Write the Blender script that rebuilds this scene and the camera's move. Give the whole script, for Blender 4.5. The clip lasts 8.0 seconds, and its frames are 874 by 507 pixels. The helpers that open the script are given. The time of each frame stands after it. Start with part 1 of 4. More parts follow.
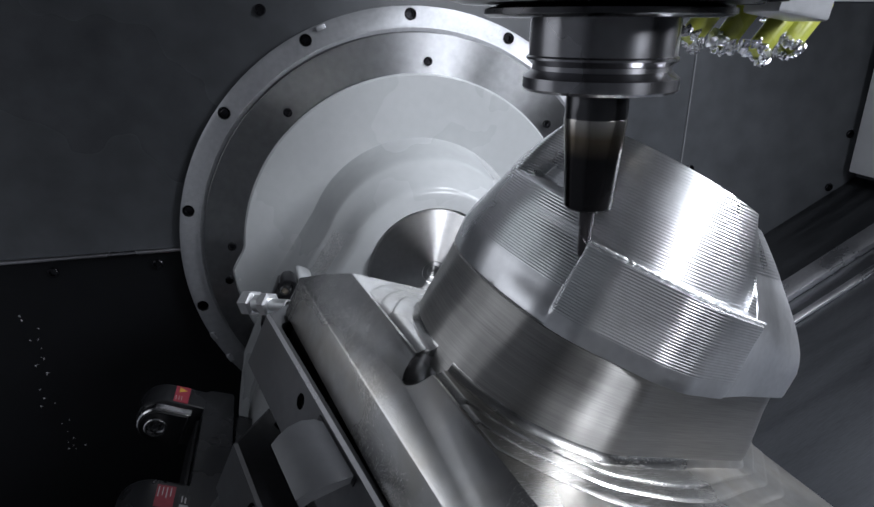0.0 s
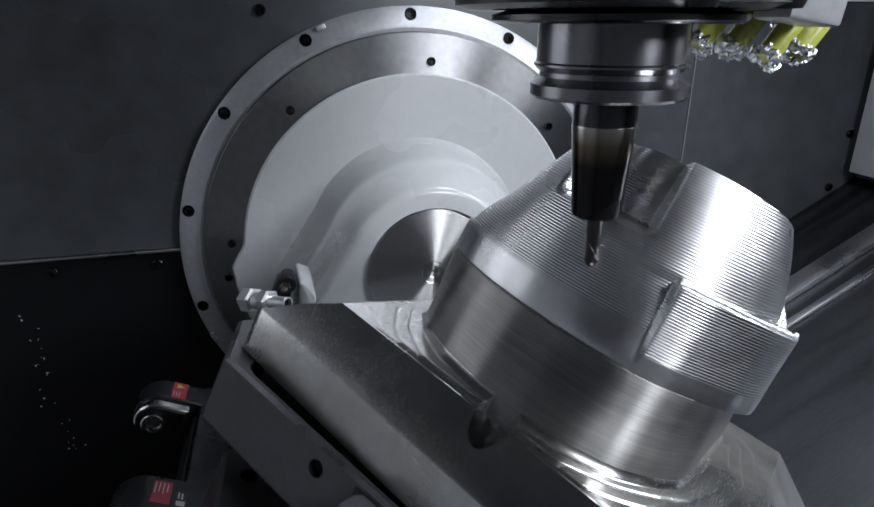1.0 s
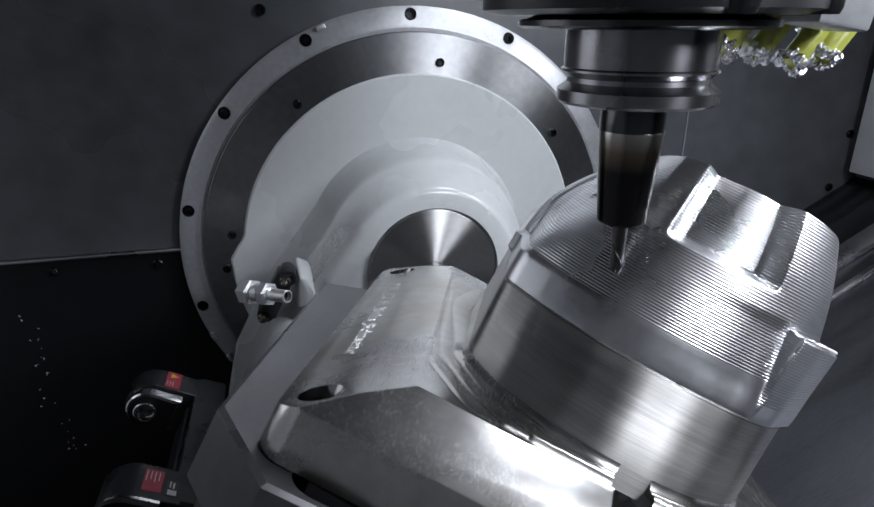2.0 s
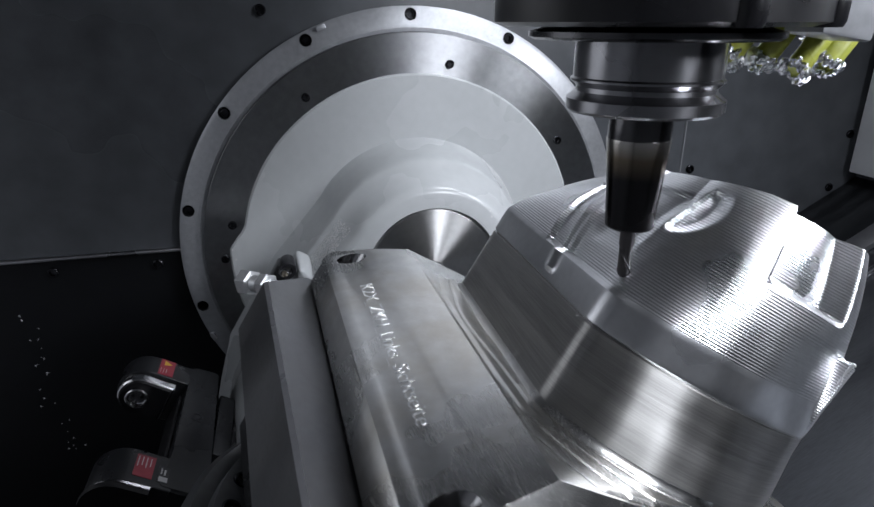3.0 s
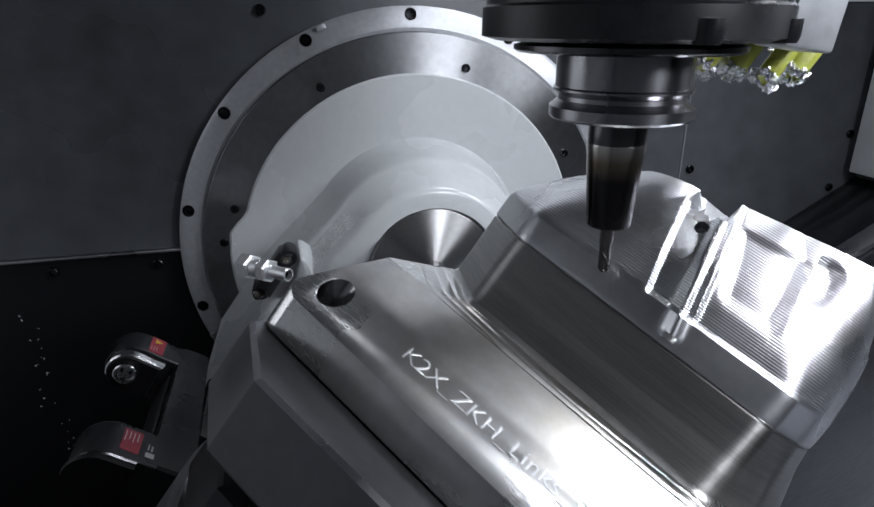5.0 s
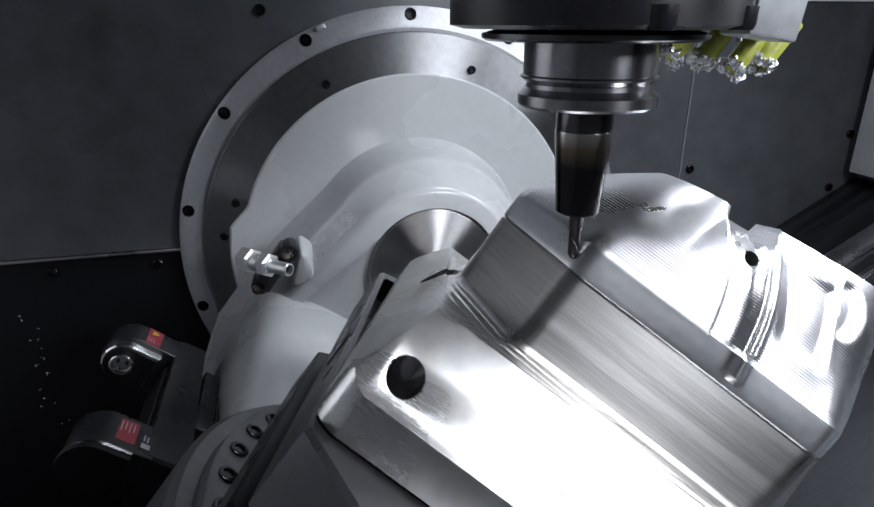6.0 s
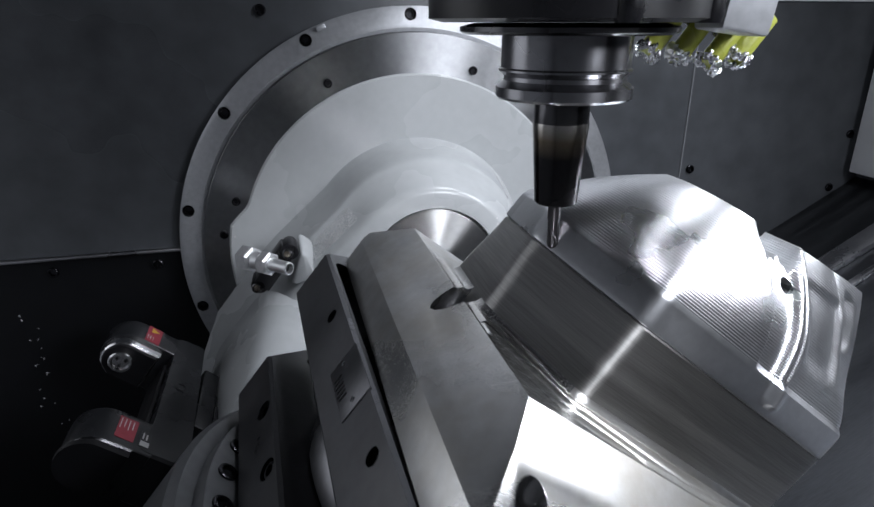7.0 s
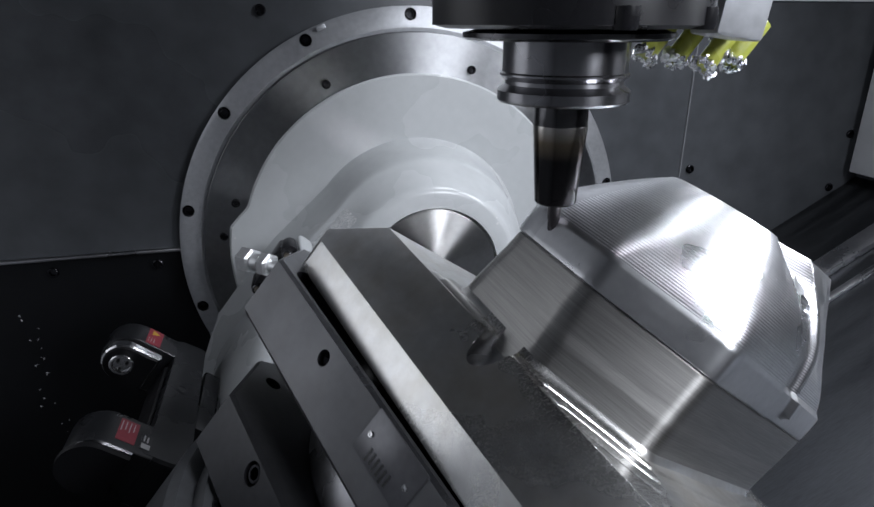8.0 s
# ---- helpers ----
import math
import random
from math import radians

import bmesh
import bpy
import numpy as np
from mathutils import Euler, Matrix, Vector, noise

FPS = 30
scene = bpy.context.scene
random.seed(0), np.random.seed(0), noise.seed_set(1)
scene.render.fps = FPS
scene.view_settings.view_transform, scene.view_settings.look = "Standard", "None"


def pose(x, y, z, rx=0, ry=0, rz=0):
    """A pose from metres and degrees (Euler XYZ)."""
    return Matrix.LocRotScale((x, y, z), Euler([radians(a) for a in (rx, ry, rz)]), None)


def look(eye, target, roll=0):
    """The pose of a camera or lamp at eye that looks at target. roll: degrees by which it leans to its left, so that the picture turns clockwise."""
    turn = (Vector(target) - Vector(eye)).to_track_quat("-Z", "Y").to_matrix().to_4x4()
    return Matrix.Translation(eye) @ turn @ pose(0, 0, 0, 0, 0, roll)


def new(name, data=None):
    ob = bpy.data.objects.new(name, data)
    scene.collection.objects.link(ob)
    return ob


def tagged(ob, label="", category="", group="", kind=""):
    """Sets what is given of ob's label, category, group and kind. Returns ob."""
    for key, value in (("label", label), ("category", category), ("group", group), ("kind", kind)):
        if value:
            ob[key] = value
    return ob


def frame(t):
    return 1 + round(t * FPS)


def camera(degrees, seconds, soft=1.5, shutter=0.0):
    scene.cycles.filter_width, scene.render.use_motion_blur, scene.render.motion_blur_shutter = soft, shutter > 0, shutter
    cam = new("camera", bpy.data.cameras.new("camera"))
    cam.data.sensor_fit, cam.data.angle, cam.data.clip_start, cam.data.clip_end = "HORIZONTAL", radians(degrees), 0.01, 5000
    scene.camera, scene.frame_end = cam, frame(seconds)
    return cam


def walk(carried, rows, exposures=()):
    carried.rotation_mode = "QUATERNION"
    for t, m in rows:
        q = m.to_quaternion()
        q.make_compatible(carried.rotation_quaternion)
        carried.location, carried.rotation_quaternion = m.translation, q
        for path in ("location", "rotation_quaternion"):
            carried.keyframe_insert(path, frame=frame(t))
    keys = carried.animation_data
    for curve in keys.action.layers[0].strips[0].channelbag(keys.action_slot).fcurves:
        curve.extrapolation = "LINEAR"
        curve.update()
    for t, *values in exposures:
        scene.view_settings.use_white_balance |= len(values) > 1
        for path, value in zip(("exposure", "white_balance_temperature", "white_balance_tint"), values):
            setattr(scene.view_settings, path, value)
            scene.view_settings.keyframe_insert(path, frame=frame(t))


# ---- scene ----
U = 0.285            # metres to one plan unit (the bolt-circle radius of the fixed ring)
cam = camera(71.25, 8.0, soft=1.5, shutter=0.5)
EYE = Vector((-0.542, -2.654, 0.966)) * U
VIEW = look(EYE, EYE + Vector((0.2231, 0.9079, -0.3549)))
walk(cam, [(0.0, VIEW), (8.0, VIEW)], exposures=[(0.0, 0.08, 6330, 15), (8.0, 0.08, 6330, 15)])

# ---- light: a closed, dark machine cabin with work lamps under its roof ----
world = bpy.data.worlds.new("cabin_air")
world.use_nodes = True
world.node_tree.nodes["Background"].inputs["Color"].default_value = (0.5, 0.6, 0.75, 1)
world.node_tree.nodes["Background"].inputs["Strength"].default_value = 0.02
scene.world = world
LAMPS = [  # place, target, width, length, watts, spread in degrees
    ((2.18, -1.94, 1.73), (0.15, -1.3, 0.3), 0.57, 0.97, 2.0, 112),
    ((1.356, -4.016, 1.835), (0.10, -1.3, 0.3), 0.88, 0.56, 3.0, 130),
    ((1.10, -1.15, 2.60), (0.55, -1.0, 0.0), 0.80, 0.70, 1.5, 120),
    ((-2.35, -0.85, 0.95), (0.3, -1.6, 0.1), 1.40, 1.40, 0.22, 115),
]
for place, aim, wide, long, watts, spread in LAMPS:
    lamp = bpy.data.lights.new("work_light", "AREA")
    lamp.shape, lamp.size, lamp.size_y, lamp.energy = "RECTANGLE", wide * U, long * U, watts
    lamp.color, lamp.spread = (0.92, 0.97, 1.0), radians(spread)
    ob = new("work_light", lamp)
    ob.matrix_world = look(Vector(place) * U, Vector(aim) * U)


# ---- materials ----
def mat(name, base, rough=0.5, metal=0.0, vary=0.15, scale=40.0, bump=0.0, bump_scale=200.0, spots=0.0, spot_col=(0.5, 0.5, 0.5), stretch=(1, 1, 1), rough_vary=0.1, coat=0.0, turned_axis="", aniso=0.0, stains=0.0, scratch=0.0, spec=0.5):
    """A surface with slow and fine variation of colour and gloss, optional spots and relief."""
    m = bpy.data.materials.new(name)
    m.use_nodes = True
    nt = m.node_tree
    n, l = nt.nodes, nt.links
    b = n["Principled BSDF"]
    b.inputs["Metallic"].default_value = metal
    b.inputs["Coat Weight"].default_value = coat
    b.inputs["Specular IOR Level"].default_value = spec
    tc = n.new("ShaderNodeTexCoord")
    mp = n.new("ShaderNodeMapping")
    mp.inputs["Scale"].default_value = stretch
    l.new(tc.outputs["Object"], mp.inputs["Vector"])
    big = n.new("ShaderNodeTexNoise")
    big.inputs["Scale"].default_value, big.inputs["Detail"].default_value = scale * 0.25, 4
    fine = n.new("ShaderNodeTexNoise")
    fine.inputs["Scale"].default_value, fine.inputs["Detail"].default_value = scale * 4, 6
    for q in (big, fine):
        l.new(mp.outputs["Vector"], q.inputs["Vector"])
    add = n.new("ShaderNodeMath")
    add.operation = "ADD"
    l.new(big.outputs["Fac"], add.inputs[0]), l.new(fine.outputs["Fac"], add.inputs[1])
    ramp = n.new("ShaderNodeMapRange")
    ramp.inputs["From Min"].default_value, ramp.inputs["From Max"].default_value = 0.6, 1.4
    ramp.inputs["To Min"].default_value, ramp.inputs["To Max"].default_value = 1 - vary, 1 + vary
    l.new(add.outputs[0], ramp.inputs["Value"])
    mul = n.new("ShaderNodeVectorMath")
    mul.operation = "SCALE"
    mul.inputs[0].default_value = base
    l.new(ramp.outputs["Result"], mul.inputs["Scale"])
    colour = mul.outputs["Vector"]
    if spots:
        dots = n.new("ShaderNodeTexVoronoi")
        dots.inputs["Scale"].default_value = 900 * spots
        l.new(tc.outputs["Object"], dots.inputs["Vector"])
        less = n.new("ShaderNodeMath")
        less.operation, less.inputs[1].default_value = "LESS_THAN", 0.16
        l.new(dots.outputs["Distance"], less.inputs[0])
        gate = n.new("ShaderNodeMath")
        gate.operation, gate.inputs[1].default_value = "GREATER_THAN", 0.58
        l.new(big.outputs["Fac"], gate.inputs[0])
        both = n.new("ShaderNodeMath")
        both.operation = "MULTIPLY"
        l.new(less.outputs[0], both.inputs[0]), l.new(gate.outputs[0], both.inputs[1])
        mix = n.new("ShaderNodeMix")
        mix.data_type = "RGBA"
        l.new(both.outputs[0], mix.inputs["Factor"])
        l.new(colour, mix.inputs[6])
        mix.inputs[7].default_value = (*spot_col, 1)
        colour = mix.outputs[2]
    l.new(colour, b.inputs["Base Color"])
    rr = n.new("ShaderNodeMapRange")
    rr.inputs["From Min"].default_value, rr.inputs["From Max"].default_value = 0.35, 0.65
    rr.inputs["To Min"].default_value, rr.inputs["To Max"].default_value = max(0.03, rough - rough_vary), min(1, rough + rough_vary)
    l.new(big.outputs["Fac"], rr.inputs["Value"])
    l.new(rr.outputs["Result"], b.inputs["Roughness"])
    if stains:
        st = n.new("ShaderNodeTexNoise")
        st.inputs["Scale"].default_value, st.inputs["Detail"].default_value, st.inputs["Roughness"].default_value = 14, 7, 0.65
        l.new(tc.outputs["Object"], st.inputs["Vector"])
        sr = n.new("ShaderNodeMapRange")
        sr.inputs["From Min"].default_value, sr.inputs["From Max"].default_value, sr.inputs["To Max"].default_value = 0.46, 0.68, stains
        l.new(st.outputs["Fac"], sr.inputs["Value"])
        sm = n.new("ShaderNodeMix")
        sm.data_type = "RGBA"
        l.new(sr.outputs["Result"], sm.inputs["Factor"])
        l.new(colour, sm.inputs[6])
        sm.inputs[7].default_value = (base[0] * 0.72, base[1] * 0.66, base[2] * 0.56, 1)
        colour = sm.outputs[2]
        l.new(colour, b.inputs["Base Color"])
    if scratch:
        # fine crossing handling scratches: thin bands of stretched noise in three directions
        total = rr.outputs["Result"]
        for k, (turn, size) in enumerate((((0.3, 0.2, 0.5), 95), ((0.8, 1.1, 2.1), 130), ((1.9, 0.4, 1.2), 110))):
            mq = n.new("ShaderNodeMapping")
            mq.inputs["Rotation"].default_value, mq.inputs["Scale"].default_value = turn, (1.0, 22.0, 4.0)
            l.new(tc.outputs["Object"], mq.inputs["Vector"])
            nq = n.new("ShaderNodeTexNoise")
            nq.inputs["Scale"].default_value, nq.inputs["Detail"].default_value, nq.inputs["Distortion"].default_value = size, 1, 0.6
            l.new(mq.outputs["Vector"], nq.inputs["Vector"])
            thin = n.new("ShaderNodeMapRange")
            thin.inputs["From Min"].default_value, thin.inputs["From Max"].default_value = 0.64, 0.72
            thin.inputs["To Min"].default_value, thin.inputs["To Max"].default_value = 0.0, scratch
            l.new(nq.outputs["Fac"], thin.inputs["Value"])
            up = n.new("ShaderNodeMath")
            up.operation, up.use_clamp = "ADD", True
            l.new(total, up.inputs[0]), l.new(thin.outputs["Result"], up.inputs[1])
            total = up.outputs[0]
        l.new(total, b.inputs["Roughness"])
    if turned_axis:
        tg = n.new("ShaderNodeTangent")
        tg.direction_type, tg.axis = "RADIAL", turned_axis
        l.new(tg.outputs["Tangent"], b.inputs["Tangent"])
        b.inputs["Anisotropic"].default_value, b.inputs["Anisotropic Rotation"].default_value = aniso, 0.25
    if bump:
        bt = n.new("ShaderNodeTexNoise")
        bt.inputs["Scale"].default_value, bt.inputs["Detail"].default_value = bump_scale, 3
        l.new(mp.outputs["Vector"], bt.inputs["Vector"])
        bn = n.new("ShaderNodeBump")
        bn.inputs["Strength"].default_value, bn.inputs["Distance"].default_value = bump, 0.001
        l.new(bt.outputs["Fac"], bn.inputs["Height"])
        l.new(bn.outputs["Normal"], b.inputs["Normal"])
    return m


def milled(name, base, rough, pitch, depth, from_z, axis="Z"):
    """Bright metal with the fine parallel tracks of a cutter above the height from_z, smooth below it."""
    m = mat(name, base, rough, 1.0, 0.08, 60, 0, rough_vary=0.07)
    nt = m.node_tree
    n, l = nt.nodes, nt.links
    b = n["Principled BSDF"]
    tc = n.new("ShaderNodeTexCoord")
    sep = n.new("ShaderNodeSeparateXYZ")
    l.new(tc.outputs["Object"], sep.inputs[0])
    wob = n.new("ShaderNodeTexNoise")
    wob.inputs["Scale"].default_value = 25
    l.new(tc.outputs["Object"], wob.inputs["Vector"])
    ph = n.new("ShaderNodeMath")
    ph.operation, ph.inputs[1].default_value = "MULTIPLY", 2 * math.pi / pitch
    l.new(sep.outputs[axis], ph.inputs[0])
    ad = n.new("ShaderNodeMath")
    ad.operation = "MULTIPLY_ADD"
    ad.inputs[1].default_value = 0.6
    l.new(wob.outputs["Fac"], ad.inputs[0]), l.new(ph.outputs[0], ad.inputs[2])
    sn = n.new("ShaderNodeMath")
    sn.operation = "SINE"
    l.new(ad.outputs[0], sn.inputs[0])
    gate = n.new("ShaderNodeMapRange")
    gate.inputs["From Min"].default_value, gate.inputs["From Max"].default_value = from_z, from_z + 0.001
    l.new(sep.outputs["Z"], gate.inputs["Value"])
    mu = n.new("ShaderNodeMath")
    mu.operation = "MULTIPLY"
    l.new(sn.outputs[0], mu.inputs[0]), l.new(gate.outputs["Result"], mu.inputs[1])
    bn = n.new("ShaderNodeBump")
    bn.inputs["Strength"].default_value, bn.inputs["Distance"].default_value = 1.0, depth
    tg = n.new("ShaderNodeTangent")
    tg.direction_type, tg.axis = "RADIAL", "Z"
    l.new(tg.outputs["Tangent"], b.inputs["Tangent"])
    b.inputs["Anisotropic"].default_value, b.inputs["Anisotropic Rotation"].default_value = 0.3, 0.25
    l.new(mu.outputs[0], bn.inputs["Height"])
    l.new(bn.outputs["Normal"], b.inputs["Normal"])
    return m


ALU_MILLED = milled("milled_aluminium", (0.71, 0.72, 0.74), 0.32, 0.0014, 0.00008, 0.455 * U)
ALU_MILLED_LOW = milled("milled_aluminium_block", (0.71, 0.72, 0.74), 0.32, 0.0014, 0.00008, 0.418 * U)
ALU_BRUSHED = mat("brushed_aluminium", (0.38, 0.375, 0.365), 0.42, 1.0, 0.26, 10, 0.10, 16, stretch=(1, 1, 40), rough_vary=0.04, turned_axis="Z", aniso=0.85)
ALU_BASE = mat("aluminium_plate", (0.72, 0.72, 0.71), 0.26, 1.0, 0.14, 30, 0.05, 60, rough_vary=0.08, stains=0.6, scratch=0.045)
STEEL_DARK = mat("dark_hardened_steel", (0.125, 0.127, 0.134), 0.38, 0.75, 0.12, 40, 0.05, 150, stains=0.3, scratch=0.05)
CLAMP_DARK = mat("blackened_steel", (0.045, 0.046, 0.050), 0.36, 0.6, 0.2, 40, 0.05, 150, stains=0.3)
STEEL_RING = mat("ground_steel", (0.43, 0.44, 0.46), 0.45, 0.7, 0.15, 40, 0.06, 200, spots=0.5, spot_col=(0.3, 0.3, 0.3), turned_axis="Y", aniso=0.4)
STEEL_PLATE = mat("dark_plate_steel", (0.29, 0.295, 0.305), 0.40, 1.0, 0.18, 25, 0.04, 120, spots=0.35, spot_col=(0.33, 0.335, 0.345), turned_axis="Y", aniso=0.95, rough_vary=0.06)
HUB_STEEL = mat("turned_steel", (0.50, 0.50, 0.50), 0.42, 1.0, 0.1, 40, turned_axis="Y", aniso=1.0, rough_vary=0.02)
PAINT_GREY = mat("grey_machine_paint", (0.42, 0.435, 0.442), 0.28, 0.0, 0.06, 20, 0.05, 80, spots=0.12, spot_col=(0.55, 0.55, 0.55))
WALL_DARK = mat("dark_painted_sheet", (0.054, 0.058, 0.064), 0.34, 0.0, 0.32, 8, 0.04, 40)
SIDE_GREY = mat("grey_side_sheet", (0.40, 0.41, 0.43), 0.45, 0.0, 0.2, 8)
# Same paint as WALL_DARK, blackened to carry the shade low in the cabin.
LOW_SHADED = mat("shaded_black_sheet", (0.005, 0.0054, 0.0066), 0.42, 0.0, 0.2, 8, 0.04, 40, spec=0.25)
ROOF_GREY = mat("grey_roof_sheet", (0.17, 0.175, 0.185), 0.5, 0.0, 0.15, 6)
DOOR_GREY = mat("grey_door_sheet", (0.62, 0.63, 0.65), 0.5, 0.0, 0.15, 6)
CHUTE_STEEL = mat("oily_chute_sheet", (0.072, 0.076, 0.083), 0.42, 1.0, 0.2, 20, 0.08, 60, stretch=(1, 10, 1), rough_vary=0.08, scratch=0.06)
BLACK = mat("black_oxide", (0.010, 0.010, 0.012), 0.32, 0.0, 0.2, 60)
BLACK_MATT = mat("matt_black_plastic", (0.004, 0.004, 0.005), 0.55, 0.0, 0.2, 60, spec=0.2)
BLACK_STEEL = mat("black_shrink_chuck", (0.10, 0.10, 0.105), 0.24, 1.0, 0.1, 60)
BRONZE_TINT = mat("heat_tinted_steel", (0.30, 0.265, 0.215), 0.26, 1.0, 0.3, 30)
HOLDER = mat("holder_steel", (0.30, 0.30, 0.315), 0.30, 1.0, 0.1, 60, turned_axis="Z", aniso=0.6)
CARBIDE = mat("coated_carbide", (0.09, 0.085, 0.09), 0.3, 1.0, 0.1, 80)
BOLT = mat("bolt_steel", (0.045, 0.045, 0.05), 0.22, 1.0, 0.2, 200)
CHROME = mat("bright_steel", (0.75, 0.75, 0.76), 0.16, 1.0, 0.05, 60)
GAUGE = mat("black_anodised_housing", (0.010, 0.0105, 0.012), 0.30, 0.0, 0.15, 60, 0.05, 300, spec=0.4)
LABEL_RED = mat("red_label", (0.20, 0.022, 0.035), 0.5, 0.0, 0.2, 60)
LABEL_WHITE = mat("white_print", (0.34, 0.34, 0.34), 0.5, 0.0, 0.05, 60)
LABEL_YELLOW = mat("yellow_print", (0.42, 0.26, 0.03), 0.5, 0.0, 0.05, 60)
HOSE_GREEN = mat("yellow_green_hose", (0.42, 0.45, 0.08), 0.35, 0.0, 0.15, 60, coat=0.4)
FOIL = mat("crumpled_swarf", (0.75, 0.76, 0.78), 0.22, 1.0, 0.2, 200, 1.0, 350)
CLAMP = mat("satin_clamp_steel", (0.5, 0.5, 0.52), 0.3, 1.0, 0.1, 60)
# Same aluminium as the base, darkened to paint the shade inside its bores.
BORE_SHADE = mat("shaded_bore", (0.38, 0.38, 0.385), 0.24, 1.0, 0.2, 60)
GUARD = mat("smooth_grey_guard", (0.10, 0.103, 0.11), 0.42, 0.3, 0.12, 30, 0.03, 120)
NAMEPLATE = mat("dark_stamped_plate", (0.14, 0.141, 0.15), 0.38, 0.75, 0.15, 60)
ALU_RAW = mat("smooth_milled_aluminium", (0.62, 0.63, 0.65), 0.36, 1.0, 0.10, 60, 0.06, 90, rough_vary=0.06, scratch=0.03)
HOUSING = mat("oily_dark_casting", (0.075, 0.078, 0.083), 0.3, 0.2, 0.3, 30, 0.06, 80)
DUST = mat("pale_swarf_dust", (0.80, 0.80, 0.80), 0.6, 0.0, 0.2, 200)
FITTING_STEEL = mat("zinc_plated_steel", (0.72, 0.73, 0.74), 0.34, 0.85, 0.12, 60)
ENGRAVED = mat("engraved_bright_cut", (0.88, 0.89, 0.9), 0.5, 1.0, 0.05, 100)


def tinted(name, low, high):
    """Steel that runs from black through bronze to bright between two heights."""
    m = mat(name, (0.1, 0.1, 0.1), 0.23, 1.0, 0.1, 60, turned_axis="Z", aniso=0.4)
    n, l = m.node_tree.nodes, m.node_tree.links
    tc = n.new("ShaderNodeTexCoord")
    sep = n.new("ShaderNodeSeparateXYZ")
    l.new(tc.outputs["Object"], sep.inputs[0])
    mr = n.new("ShaderNodeMapRange")
    mr.inputs["From Min"].default_value, mr.inputs["From Max"].default_value = low, high
    l.new(sep.outputs["Z"], mr.inputs["Value"])
    ramp = n.new("ShaderNodeValToRGB")
    ramp.color_ramp.elements[0].color = (0.035, 0.034, 0.036, 1)
    ramp.color_ramp.elements[1].color = (0.52, 0.50, 0.47, 1)
    mid = ramp.color_ramp.elements.new(0.55)
    mid.color = (0.20, 0.165, 0.12, 1)
    l.new(mr.outputs["Result"], ramp.inputs["Fac"])
    l.new(ramp.outputs["Color"], n["Principled BSDF"].inputs["Base Color"])
    return m


TINTED = tinted("heat_tinted_chuck", 0.082 * U, 0.138 * U)


# ---- builders (all sizes in plan units) ----
def part(name, bm, material, parent=None, label="", smooth=30):
    """One mesh object from a bmesh in plan units, under its parent."""
    bmesh.ops.scale(bm, vec=(U, U, U), verts=bm.verts)
    bmesh.ops.recalc_face_normals(bm, faces=bm.faces)
    me = bpy.data.meshes.new(name)
    bm.to_mesh(me)
    bm.free()
    me.materials.append(material)
    if smooth:
        me.polygons.foreach_set("use_smooth", [True] * len(me.polygons))
        me.set_sharp_from_angle(angle=radians(smooth))
    ob = new(name, me)
    if parent:
        ob.parent = parent
    if label:
        ob["label"] = label
    return ob


def empty(name, label, category, group=""):
    ob = new(name)
    ob.empty_display_size = 0.02
    return tagged(ob, label, category, group)


def loft(bm, rings, close_first=True, close_last=True, loop=True):
    """Skin between rings of points with equal counts."""
    vs = [[bm.verts.new(p) for p in ring] for ring in rings]
    k = len(vs[0])
    for a, b in zip(vs, vs[1:]):
        for i in range(k if loop else k - 1):
            j = (i + 1) % k
            bm.faces.new((a[i], a[j], b[j], b[i]))
    if close_first:
        bm.faces.new(vs[0])
    if close_last:
        bm.faces.new(vs[-1])
    return vs


def turned(bm, profile, n=64, m=Matrix(), close=True):
    """A body of revolution about local z from (radius, height) pairs."""
    rings = [[m @ Vector((r * math.cos(2 * math.pi * i / n), r * math.sin(2 * math.pi * i / n), z)) for i in range(n)] for r, z in profile]
    return loft(bm, rings, close, close)


def prism(bm, poly, z0, z1, bevel=0.0, m=Matrix()):
    """An upright prism with chamfered top and bottom edges."""
    def inset(d):
        c = Vector((sum(p[0] for p in poly) / len(poly), sum(p[1] for p in poly) / len(poly)))
        return [c + (Vector(p) - c) * (1 - d / max(1e-6, (Vector(p) - c).length)) for p in poly]
    lo, hi = min(z0, z1), max(z0, z1)
    rows = [(inset(bevel), lo), (inset(0), lo + bevel), (inset(0), hi - bevel), (inset(bevel), hi)] if bevel else [(inset(0), lo), (inset(0), hi)]
    loft(bm, [[m @ Vector((p[0], p[1], z)) for p in ring] for ring, z in rows])


def box(bm, lo, hi, bevel=0.0, m=Matrix()):
    c = [(a + b) / 2 for a, b in zip(lo, hi)]
    d = [b - a for a, b in zip(lo, hi)]
    made = bmesh.ops.create_cube(bm, size=1.0, matrix=m @ Matrix.Translation(c) @ Matrix.Diagonal((*d, 1)))
    if bevel:
        edges = list({e for v in made["verts"] for e in v.link_edges})
        bmesh.ops.bevel(bm, geom=edges, offset=bevel, segments=2, affect="EDGES", profile=0.5)


